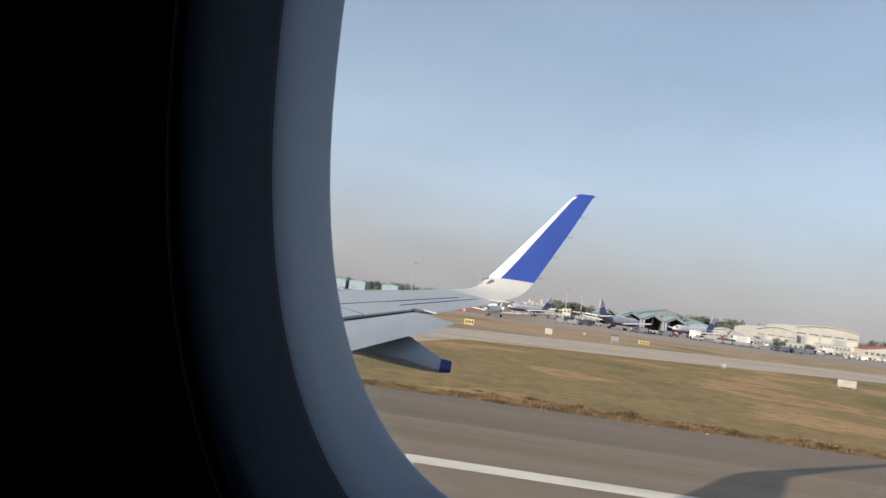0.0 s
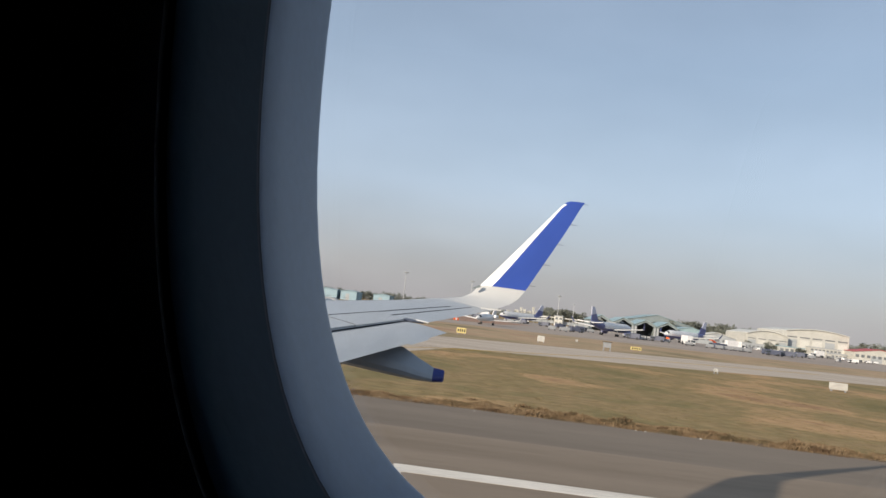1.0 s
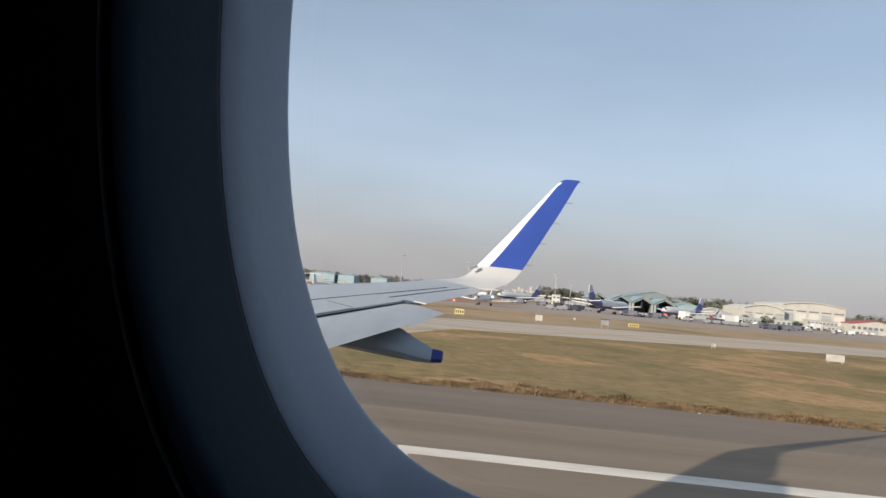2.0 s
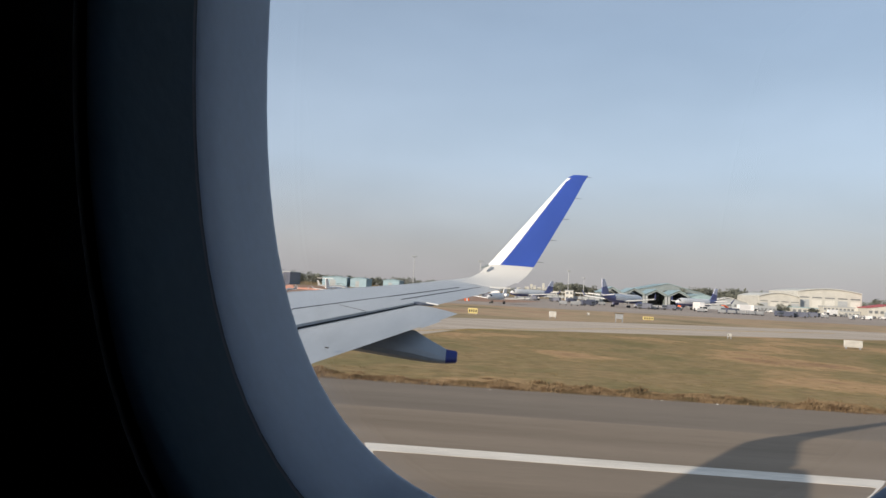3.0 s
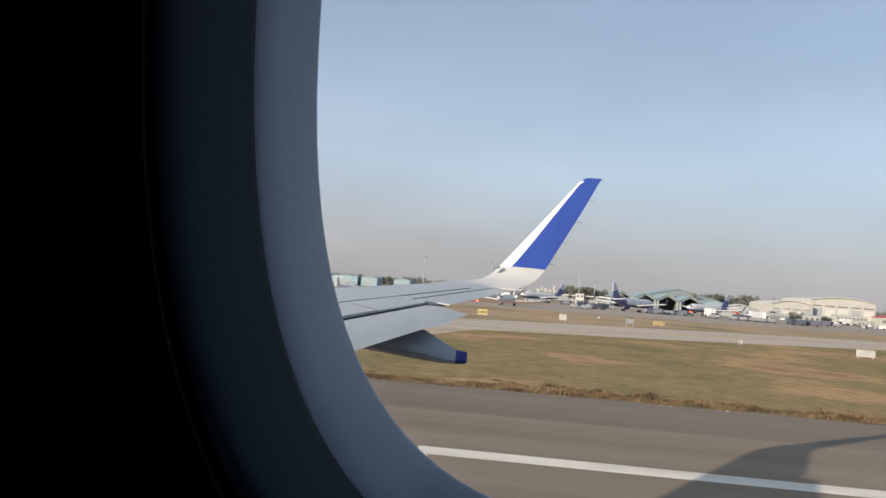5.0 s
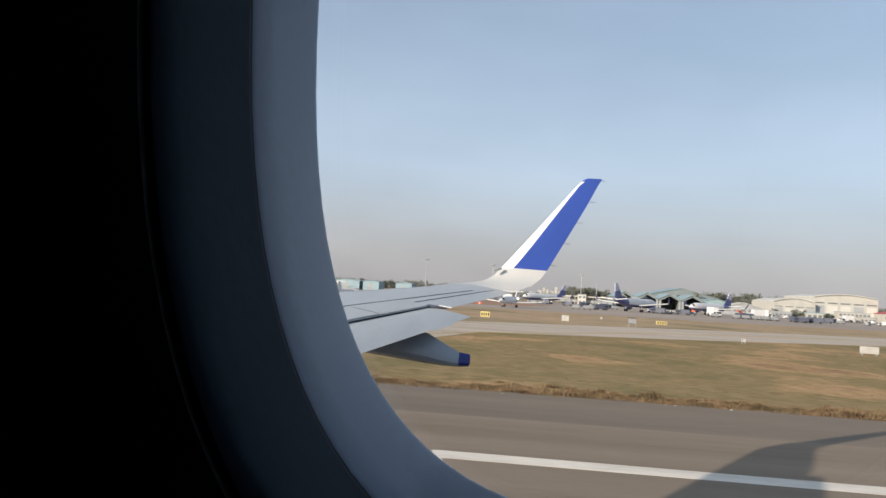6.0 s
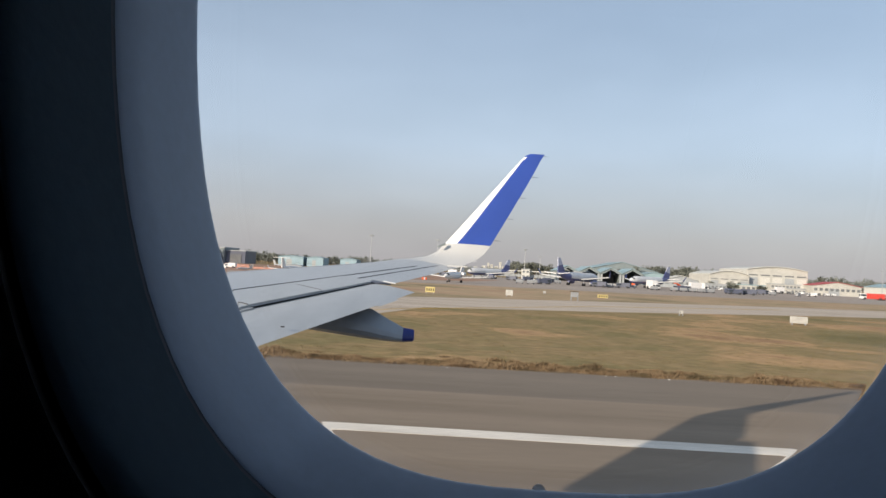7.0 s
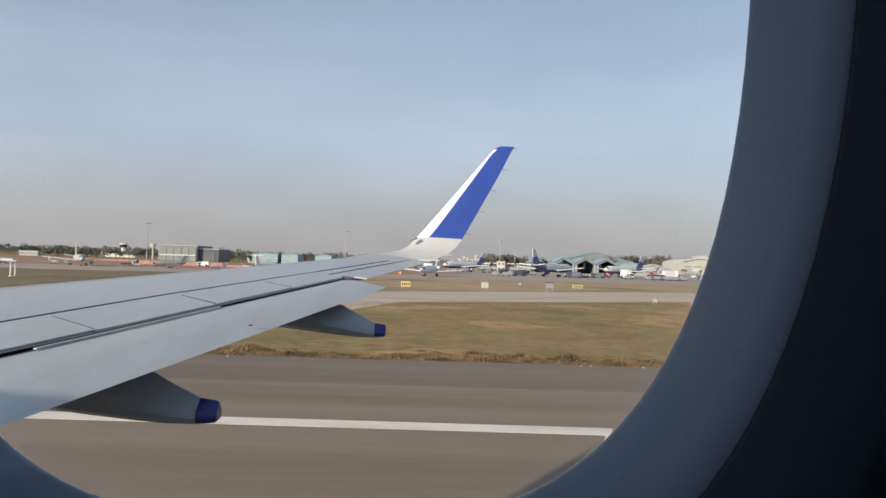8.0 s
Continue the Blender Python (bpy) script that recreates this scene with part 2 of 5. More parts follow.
frost_grain, frost_tone = fn.new("ShaderNodeTexNoise"), fn.new("ShaderNodeMapRange")
frost_grain.inputs["Scale"].default_value = 900.0
frost_tone.inputs["To Min"].default_value, frost_tone.inputs["To Max"].default_value = 0.70, 0.95
see_through, face, frost = fn.new("ShaderNodeBsdfTranslucent"), fn.new("ShaderNodeBsdfDiffuse"), fn.new("ShaderNodeMixShader")
fl.new(frost_grain.outputs["Fac"], frost_tone.inputs[0])
for shader in (see_through, face):
    fl.new(frost_tone.outputs[0], shader.inputs["Color"])
frost.inputs[0].default_value = 0.3
fl.new(see_through.outputs[0], frost.inputs[1])
fl.new(face.outputs[0], frost.inputs[2])
fl.new(frost.outputs[0], fn["Material Output"].inputs["Surface"])


# ---- shape helpers ----
def box(bm, x0, y0, z0, x1, y1, z1):
    v = [bm.verts.new(c) for c in ((x0, y0, z0), (x1, y0, z0), (x1, y1, z0), (x0, y1, z0), (x0, y0, z1), (x1, y0, z1), (x1, y1, z1), (x0, y1, z1))]
    for f in ((3, 2, 1, 0), (4, 5, 6, 7), (0, 1, 5, 4), (1, 2, 6, 5), (2, 3, 7, 6), (3, 0, 4, 7)):
        bm.faces.new([v[i] for i in f])


def loft(bm, rings, close=True, ends=True):
    """Skin a run of rings of equal point counts. Returns the rows of vertices."""
    rows = [[bm.verts.new(c) for c in r] for r in rings]
    k = len(rows[0])
    for a, b in zip(rows, rows[1:]):
        for i in range(k if close else k - 1):
            j = (i + 1) % k
            bm.faces.new((a[i], a[j], b[j], b[i]))
    if ends and close:
        bm.faces.new(list(reversed(rows[0])))
        bm.faces.new(rows[-1])
    return rows


def tube(bm, p0, p1, r0, r1=None, n=10):
    p0, p1 = Vector(p0), Vector(p1)
    r1 = r0 if r1 is None else r1
    d = (p1 - p0).normalized()
    a = d.orthogonal().normalized()
    b = d.cross(a)
    rings = []
    for p, r in ((p0, r0), (p1, r1)):
        rings.append([p + (a * math.cos(2 * math.pi * i / n) + b * math.sin(2 * math.pi * i / n)) * r for i in range(n)])
    loft(bm, rings)


def prism(bm, outline, z0, z1):
    """An outline in plan, raised from z0 to z1."""
    loft(bm, [[(x, y, z0) for x, y in outline], [(x, y, z1) for x, y in outline]])


def link(name, bm, mats, smooth=False):
    bmesh.ops.recalc_face_normals(bm, faces=bm.faces[:])
    me = bpy.data.meshes.new(name)
    for f in bm.faces:
        f.smooth = smooth
    bm.to_mesh(me)
    bm.free()
    for m in (mats if isinstance(mats, (list, tuple)) else [mats]):
        me.materials.append(m)
    if smooth:
        me.set_sharp_from_angle(angle=radians(38))
    return new(name, me)


def part(name, bm, mats, parent, label="", smooth=False):
    ob = link(name, bm, mats, smooth)
    ob.parent = parent
    return tagged(ob, label)


def thing(name, label, category, group="", kind=""):
    return tagged(new(name), label, category, group, kind)


def setting(name, bm, mats, label, category, smooth=False):
    return tagged(link(name, bm, mats, smooth), label, category, kind="structure")


def boxed(*args):
    bm = bmesh.new()
    box(bm, *args)
    return bm


def rounded(x0, y0, z0, x1, y1, z1, r):
    bm = boxed(x0, y0, z0, x1, y1, z1)
    bmesh.ops.bevel(bm, geom=bm.edges[:], offset=r, segments=2, affect="EDGES", profile=0.5)
    return bm


def tubed(*args, **kw):
    bm = bmesh.new()
    tube(bm, *args, **kw)
    return bm


def sheet(name, outline, z, mat, label, category, depth=0.4):
    bm = bmesh.new()
    prism(bm, outline, z - depth, z)
    return setting(name, bm, mat, label, category)


# ---- ground ----
sheet("ground", [(-4200, -4200), (4200, -4200), (4200, 4200), (-4200, 4200)], 0.0, GRASS, "flat airfield of dry tan and green grass", "ground", 1.0)
EDGE = 34.0
sheet("runway", [(-900, -47), (900, -47), (900, 26.8), (-900, 26.8)], 0.020, ASPHALT, "brown-grey worn asphalt runway", "runway")
sheet("runway_shoulder", [(-900, 26.8), (900, 26.8), (900, EDGE), (-900, EDGE)], 0.016, SHOULDER, "darker asphalt shoulder beside the runway", "pavement")
# the exit taxiway leaves the runway ahead of the wing and runs off at an angle
sheet("taxiway_1", [(-900, EDGE), (-14, EDGE), (-11, 48), (-7.5, 68), (-3.8, 84), (20, 98), (57, 123), (100, 146), (160, 162), (900, 165), (900, 205), (160, 202),
                  (68, 166), (18, 132), (-5, 114), (-40, 86), (-75, 62), (-900, 62)], 0.012, TAXI, "pale concrete taxiway with grassy verges", "taxiway")
sheet("taxiway_2", [(-900, EDGE), (-60, EDGE), (-16.5, EDGE), (-13, 47), (-20, 42), (-60, 40), (-900, 40)], 0.016, SHOULDER, "asphalt apron of the runway exit", "taxiway")
sheet("infield", [(-900, 64), (-75, 64), (-40, 88), (-5, 116), (18, 134), (68, 168), (160, 204), (900, 207), (900, 284), (140, 268), (60, 234), (0, 226), (-60, 209), (-95, 194), (-900, 190)], 0.006, DRY, "strip of parched reddish grass before the apron", "ground")
sheet("infield_west", [(-900, 66), (-79, 66), (-46, 91), (-46, 206), (-60, 202), (-95, 187), (-900, 183)], 0.0105, WEST, "brown and olive grass before the far apron", "ground")
sheet("apron", [(-900, 186), (-95, 190), (-60, 205), (0, 222), (60, 230), (140, 264), (900, 280), (900, 600), (-900, 600)], 0.012, APRON, "grey concrete aircraft parking apron", "apron")
sheet("earthworks", [(-520, 272), (-60, 258), (-18, 262), (4, 300), (20, 380), (-60, 520), (-300, 690), (-520, 690)], 0.022, EARTH, "bare red earth works beyond the apron", "earth")
bm = bmesh.new()
prism(bm, [(-900, 19.75), (900, 19.75), (900, 20.65), (-900, 20.65)], 0.0, 0.026)
setting("runway_edge_line", bm, LINE, "broad worn white painted runway edge line", "road marking")
bm = bmesh.new()
for dy in (0.0, 1.2):
    prism(bm, [(-400, 44 + dy), (-20, 47 + dy), (-6, 78 + dy), (20, 112 + dy), (60, 144 + dy), (60, 144.4 + dy), (20, 112.4 + dy), (-6, 78.4 + dy), (-20, 47.4 + dy), (-400, 44.4 + dy)], 0.0, 0.018)
setting("taxiway_line", bm, TAXI_LINE, "faded yellow taxiway guide lines", "road marking")


def grass_blades(name, count, x0, x1, y0, y1, h0, h1, seed, power, blade):
    """Tufts of thin bent blades as one sheet of stuff."""
    g = np.random.default_rng(seed)
    tuft = count // 9
    cx, cy = g.uniform(x0, x1, tuft), y0 + (y1 - y0) * g.uniform(0, 1, tuft) ** power
    size = g.uniform(h0, h1, tuft) * (0.6 + 0.8 * g.random(tuft) ** 2)
    size *= np.array([0.75 + 0.9 * noise.noise((float(a) * 0.5, float(b) * 0.9, 4.2)) for a, b in zip(cx, cy)]).clip(0.12, 1.6)
    ragged = [0.45 * noise.noise((float(x) * 0.45, 7.7, 0.0)) * (1.0 if y1 - y0 < 5 else 0.0) for x in cx]
    verts, faces = [], []
    for i in range(tuft):
        for _ in range(9):
            a, lean = g.uniform(0, 6.283), g.uniform(0.1, 0.8)
            bx, by = cx[i] + g.normal(0, 0.13), cy[i] + ragged[i] + g.normal(0, 0.10)
            h, w = size[i] * g.uniform(0.5, 1.1), g.uniform(0.006, 0.018)
            dx, dy = math.cos(a) * w, math.sin(a) * w
            k = len(verts)
            verts += [(bx - dx, by - dy, 0.0), (bx + dx, by + dy, 0.0), (bx + h * lean * math.sin(a * 3), by + h * lean * math.cos(a * 3), h)]
            faces.append((k, k + 1, k + 2))
    me = bpy.data.meshes.new(name)
    me.from_pydata(verts, [], faces)
    me.materials.append(blade)
    return tagged(new(name, me), "dry tan and olive grass tufts along the tarmac", "grass", kind="stuff")


BLADE = ground_material("grass_blade", [(0.28, (0.11, 0.095, 0.046)), (0.45, (0.16, 0.132, 0.066)), (0.60, (0.205, 0.152, 0.082)), (0.75, (0.19, 0.125, 0.07))],
                        0.30, (0.4, 1.0, 1.0), 3.0, 0.9, 0.01)
VERGE = ground_material("verge_grass", [(0.32, (0.052, 0.042, 0.028)), (0.42, (0.115, 0.088, 0.052)), (0.48, (0.180, 0.124, 0.074)), (0.53, (0.235, 0.172, 0.106)), (0.58, (0.140, 0.092, 0.056)), (0.66, (0.070, 0.056, 0.036))],
                        0.40, (0.7, 0.7, 1.0), 3.0, 0.9, 0.01)
grass_blades("grass_verge", 22000, -14.5, 26, EDGE - 0.1, EDGE + 2.2, 0.05, 0.20, 3, 1.7, VERGE)
grass_blades("grass_field", 80000, -14, 60, EDGE + 1.0, 88, 0.03, 0.10, 4, 1.3, BLADE)


def verge_clumps(name, count, seed):
    """Low broken clumps of dead weeds heaped unevenly along the edge of the tarmac."""
    g = np.random.default_rng(seed)
    verts, faces = [], []
    for _ in range(count):
        cx = g.uniform(-14.3, 42)
        dense = noise.noise((float(cx) * 0.33, 2.4, 0.0)) + 0.5 * noise.noise((float(cx) * 1.1, 5.4, 0.0))
        if g.random() > 0.42 + 1.3 * dense:
            continue
        cy, rx, ry = EDGE + 0.25 + 0.5 * noise.noise((float(cx) * 0.5, 9.1, 0.0)) + abs(g.normal(0, 1.0)), g.uniform(0.2, 0.9), g.uniform(0.15, 0.55)
        hh = g.uniform(0.04, 0.19) * (0.6 + 1.3 * max(dense, 0.0)) * (1.5 if g.random() < 0.12 else 1.0)
        for _ in range(int(85 * rx / 0.4)):
            u, v = g.normal(0, 0.5, 2)
            fall = math.exp(-(u * u + v * v))
            a, h, w = g.uniform(0, 6.283), hh * fall * g.uniform(0.5, 1.2) + 0.015, g.uniform(0.012, 0.045)
            x, y, z = cx + u * rx, cy + v * ry, 0.0
            k = len(verts)
            dx, dy = math.cos(a) * w, math.sin(a) * w
            tx, ty = g.normal(0, 0.35 * h, 2)
            verts += [(x - dx, y - dy, z), (x + dx, y + dy, z), (x + tx + dx * 0.5, y + ty, h), (x + tx - dx * 0.4, y + ty, h * 0.9)]
            faces.append((k, k + 1, k + 2, k + 3))
    me = bpy.data.meshes.new(name)
    me.from_pydata(verts, [], faces)
    me.materials.append(VERGE)
    return tagged(new(name, me), "rust-brown heaps of dead weeds along the tarmac edge", "grass", kind="stuff")


verge_clumps("dead_weeds", 1500, 21)

SOIL = ground_material("edge_soil", [(0.30, (0.10, 0.080, 0.058)), (0.50, (0.19, 0.152, 0.112)), (0.70, (0.29, 0.236, 0.178))],
                       0.9, (0.4, 1.0, 1.0), 4.0, 0.95, 0.01)
bm = bmesh.new()
lip = [-14.5 + 0.25 * i for i in range(240)]
near_lip = [EDGE - 0.10 + 0.16 * noise.noise((x * 0.8, 1.7, 0.0)) for x in lip]
far_lip = [EDGE + 0.30 + 0.55 * noise.noise((x * 0.45, 6.1, 0.0)) for x in lip]
loft(bm, [[(x, a, 0.001), (x, a, 0.022), (x, max(b, a + 0.05), 0.022), (x, max(b, a + 0.05), 0.001)] for x, a, b in zip(lip, near_lip, far_lip)])
setting("soil_edge", bm, SOIL, "ragged strip of bare soil along the tarmac", "soil")

g = np.random.default_rng(8)
bm = bmesh.new()
for _ in range(26):
    x, y, r = g.uniform(-20, 40), EDGE + g.normal(-0.25, 0.25), g.uniform(0.02, 0.07)
    loft(bm, [[(x + r * (1 + 0.4 * g.random()) * math.cos(a), y + r * math.sin(a), 0.015) for a in (0, 1.3, 2.6, 3.9, 5.2)],
              [(x + 0.6 * r * math.cos(a + 0.2), y + 0.6 * r * math.sin(a), 0.02 + 0.5 * r) for a in (0, 1.3, 2.6, 3.9, 5.2)]])
tagged(link("stones", bm, CONCRETE), "pale stones and scraps along the edge of the tarmac", "stones", kind="stuff")

# ---- cabin window ----
WZ, POW = 4.4588, 2.95


def oval(a, b, y, n=96):
    pts = []
    for i in range(n):
        t = 2 * math.pi * i / n
        c, s = math.cos(t), math.sin(t)
        pts.append((a * math.copysign(abs(c) ** (2 / POW), c), y, WZ + b * math.copysign(abs(s) ** (2 / POW), s)))
    return pts


def ring_mesh(profile):
    bm = bmesh.new()
    loft(bm, [oval(a, b, y) for y, a, b in profile], ends=False)
    return bm


window = thing("window_1", "oval cabin window with a deep moulded plastic surround", "window", kind="structure")
part("reveal", ring_mesh([(0.050, 0.185, 0.2596), (0.026, 0.148, 0.2196), (0.0125, 0.1275, 0.1972), (0.0030, 0.1260, 0.1957), (0.0020, 0.1200, 0.1897), (0.0008, 0.1189, 0.1886), (0.000, 0.1188, 0.1885), (-0.002, 0.1190, 0.1887),
                          (-0.015, 0.1205, 0.1915), (-0.030, 0.1222, 0.1948), (-0.0425, 0.1236, 0.1976), (-0.0440, 0.1242, 0.1982)]), REVEAL, window, "blue-grey moulded inner reveal", True)
part("gasket", ring_mesh([(-0.0440, 0.1242, 0.1982), (-0.0443, 0.12432, 0.19833), (-0.0449, 0.12440, 0.19845), (-0.0455, 0.12442, 0.19852), (-0.0457, 0.12445, 0.19855)]), GASKET, window, "thin dark joint round the reveal", True)
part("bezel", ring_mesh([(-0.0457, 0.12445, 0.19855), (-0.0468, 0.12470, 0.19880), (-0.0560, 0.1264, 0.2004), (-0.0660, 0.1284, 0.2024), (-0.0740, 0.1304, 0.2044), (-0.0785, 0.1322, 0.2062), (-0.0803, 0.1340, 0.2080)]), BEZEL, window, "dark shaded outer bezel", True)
part("bezel_gap", ring_mesh([(-0.0803, 0.1340, 0.2080), (-0.0790, 0.1343, 0.2083), (-0.0790, 0.1354, 0.2094), (-0.0826, 0.1358, 0.2098)]), DARK, window, "dark gap behind the bezel", True)
bm = bmesh.new()
shrink = (0.06, 0.22, 0.42, 0.62, 0.80, 0.93)
rim = [0.1180] + [0.1192 + 0.0004 * k for k in range(13)]
front = [oval(0.1180 * k, 0.1877 * k, 0.0040, 192) for k in shrink]
front += [oval(a, a + 0.0697, 0.0040 + 28.0 * max(a - 0.1194, 0.0) ** 2, 192) for a in rim]
loft(bm, front + [oval(0.1240 * k, 0.1937 * k, 0.0100, 192) for k in (1.0, *reversed(shrink))])
pane = part("pane", bm, PANE, window, "clear acrylic pane with a softly rounded rim", True)
pane.visible_shadow = False
for face in pane.data.polygons:
    face.use_smooth = len(face.vertices) == 4
bm = bmesh.new()
loft(bm, [[(-0.005 + r * math.cos(k * math.pi / 8), y, 4.2692 + r * math.sin(k * math.pi / 8)) for k in range(16)]
          for y, r in ((0.0038, 0.0021), (0.0032, 0.0020), (0.0026, 0.0016), (0.0023, 0.0009), (0.0022, 0.0001))], ends=False)
part("breather_hole", bm, FROSTED, window, "small pale breather fitting at the foot of the pane", True)

bm = bmesh.new()
rings = [oval(0.1358, 0.2098, -0.0826), oval(0.143, 0.2186, -0.086), oval(0.160, 0.2396, -0.091), oval(0.200, 0.2816, -0.095)]
FC, FZ, FR, LR = -1.86, 3.95, 1.975, 1.86
flat = []
for x, y, z in oval(1, 1, 0):
    s = 1.0 / max(abs(x), abs(z - WZ))
    zz = WZ + (z - WZ) * s * 0.48
    flat.append((x * s * 1.0, FC + math.sqrt(LR ** 2 - (zz - FZ) ** 2), zz))
loft(bm, rings + [flat], ends=False)
setting("wall_side", bm, PANEL, "curved cabin side panel in deep shade", "wall", True)
bm = bmesh.new()
a0, a1 = math.asin((WZ + 0.48 - FZ) / LR), 2 * math.pi + math.asin((WZ - 0.48 - FZ) / LR)
arc = [a0 + (a1 - a0) * i / 40 for i in range(41)]
inner = [(FC + LR * math.cos(a), FZ + LR * math.sin(a)) for a in arc]
outer = [(FC + (LR + 0.04) * math.cos(a), FZ + (LR + 0.04) * math.sin(a)) for a in reversed(arc)]
loft(bm, [[(x, y, z) for y, z in inner + outer] for x in (-1.04, 1.04)], ends=False)
for s in (-1, 1):
    loft(bm, [[(s * x, FC + LR * math.cos(2 * math.pi * i / 48), FZ + LR * math.sin(2 * math.pi * i / 48)) for i in range(48)] for x in (1.0, 1.04)])
setting("wall_cabin", bm, CABIN, "dim grey curved cabin lining", "wall", True)
setting("floor", boxed(-0.99, -3.55, 3.44, 0.99, -0.12, 3.538), CABIN, "dim grey cabin floor", "floor")
setting("ceiling", boxed(-0.99, -2.85, 5.40, 0.99, -0.87, 5.44), CABIN, "dim cabin ceiling", "ceiling")

# ---- own aircraft: fuselage and starboard wing ----
aircraft = thing("airliner", "white airliner with grey wing and blue sharklet", "airliner")


def lead(y):
    return -1.65 - 0.516 * (14.95 - y) + 0.36 * (max(y - 14.0, 0.0) / 0.95) ** 2


def trail(y):
    return -0.10 - 0.285 * (14.95 - y) if y > 4.5 else -3.078


def base_z(y):
    return 3.03 + 0.0892 * y


def half(s, t=0.115):
    return 5 * t * (0.2969 * math.sqrt(max(s, 0)) - 0.1260 * s - 0.3516 * s ** 2 + 0.2843 * s ** 3 - 0.1036 * s ** 4)


def skin(y, s, side=1):
    """A point of the wing's skin at span y and chord fraction s."""
    c = trail(y) - lead(y)
    inc = 0.030 - 0.0013 * y
    curl = 0.085 * (1 - s) * (max(y - 14.0, 0.0) / 0.95) ** 2
    z = base_z(y) + curl + (1 - s) * c * inc + (half(s) * c * (0.68 if side > 0 else -1.1))
    return Vector((lead(y) + s * c, y, z))


UP = [0, 0.006, 0.02, 0.05, 0.1, 0.17, 0.25, 0.35, 0.45, 0.55, 0.65, 0.75, 0.85]


def section_cove(y):
    r = [skin(y, s) for s in reversed(UP)]
    r = [skin(y, 0.884) - Vector((0, 0, 0.014)), skin(y, 0.882)] + r
    r += [skin(y, s, -1) for s in UP[1:12]]
    a = skin(y, 0.75, -1)
    return r + [Vector((a.x + 0.02, y, a.z + 0.08)), skin(y, 0.79) - Vector((0, 0, 0.06))]


def section_full(y):
    r = [skin(y, s) for s in (1.0, 0.93)] + [skin(y, s) for s in reversed(UP)]
    return r + [skin(y, s, -1) for s in UP[1:12]] + [skin(y, 0.85, -1), skin(y, 0.995, -1)]


bm = bmesh.new()
loft(bm, [section_cove(y) for y in (-1.2, 0.0, 1.5, 3.0, 4.5, 4.9, 6.2, 7.6, 9.0, 10.2, 11.3, 11.66)])
part("wing_box", bm, GREY_WING, aircraft, "pale grey painted wing skin", True)
bm = bmesh.new()
loft(bm, [section_full(y) for y in (11.664, 12.2, 13.2, 14.2, 14.95)])
part("outer_wing", bm, GREY_WING, aircraft, "pale grey outer wing with aileron", True)


def strip(bm, run, s_of, width, lift):
    """A thin seam lying on the skin along the span."""
    rows = []
    for y in run:
        s = s_of(y)
        a, b = skin(y, s), skin(y, s + width / (trail(y) - lead(y)))
        up = Vector((0, 0, 1))
        rows.append([a - up * 0.01, a + up * lift, b + up * lift, b - up * 0.01])
    loft(bm, rows)


def span(y0, y1, n=12):
    return [y0 + (y1 - y0) * i / (n - 1) for i in range(n)]


def hinge(y):
    return 0.655 + 0.012 * max(0.0, 8.5 - y)


bm = bmesh.new()
strip(bm, span(3.2, 14.3, 24), lambda y: hinge(y) - 0.016, 0.035, 0.004)
part("hinge_seam", bm, SEAM, aircraft, "dark seam ahead of the spoilers")
bm = bmesh.new()
strip(bm, span(11.5, 14.75, 10), lambda y: 0.755, 0.032, 0.004)
part("aileron_seam", bm, SEAM, aircraft, "dark seam ahead of the aileron")
bm = bmesh.new()
strip(bm, span(3.0, 14.6, 24), lambda y: 0.17, 0.012, 0.002)
part("slat_seam", bm, COVE, aircraft, "fine seam behind the slats")

def slanted(v, s):
    """The spoilers' ends run square to their hinge: the span at chord fraction s for span v at the tail."""
    return v + 0.60 * (0.888 - s) * (trail(v) - lead(v)) * 0.85


for y0, y1, up in ((3.1, 4.737, 0.014), (4.743, 6.487, 0.022), (6.493, 8.237, 0.012), (8.243, 9.897, 0.018), (9.903, 11.40, 0.010)):
    bm = bmesh.new()
    rows = []
    for v in span(y0, y1, 5):
        front = hinge(v + 0.5) + 0.004
        top = [skin(slanted(v, s), s) + Vector((0, 0, 0.006 + up * (s - front) / 0.24)) for s in (front, 0.72, 0.79, 0.85, 0.888)]
        bot = [p - Vector((0, 0, t)) for p, t in zip(reversed(top), (0.012, 0.02, 0.03, 0.03, 0.02))]
        rows.append(top + bot)
    loft(bm, rows)
    part("spoiler", bm, GREY_FLAP, aircraft, "", True)


def flap_tail(y):
    return -0.70 - 0.245 * (11.35 - y)


def flap_section(y, cut=0.0):
    x0, x1 = lead(y) + 0.868 * (trail(y) - lead(y)), flap_tail(y)
    z0, z1 = 2.998 + 0.0899 * y, 2.945 + 0.0892 * y
    c = x1 - x0
    r = []
    ss = [1.0, 0.9, 0.75, 0.6, 0.45, 0.3, 0.18, 0.08, 0.02, 0.0, 0.02, 0.08, 0.2, 0.4, 0.6, 0.8, 0.985]
    for i, s in enumerate(ss):
        z = z0 + (z1 - z0) * s ** 1.4 + half(s, 0.14) * c * (0.75 if i < 10 else -0.5)
        r.append(Vector((x0 + s * c, y, z)))
    for tip in (r[0], r[-1]):
        tip.x, tip.z = tip.x - cut, tip.z + cut * 0.12
    return r


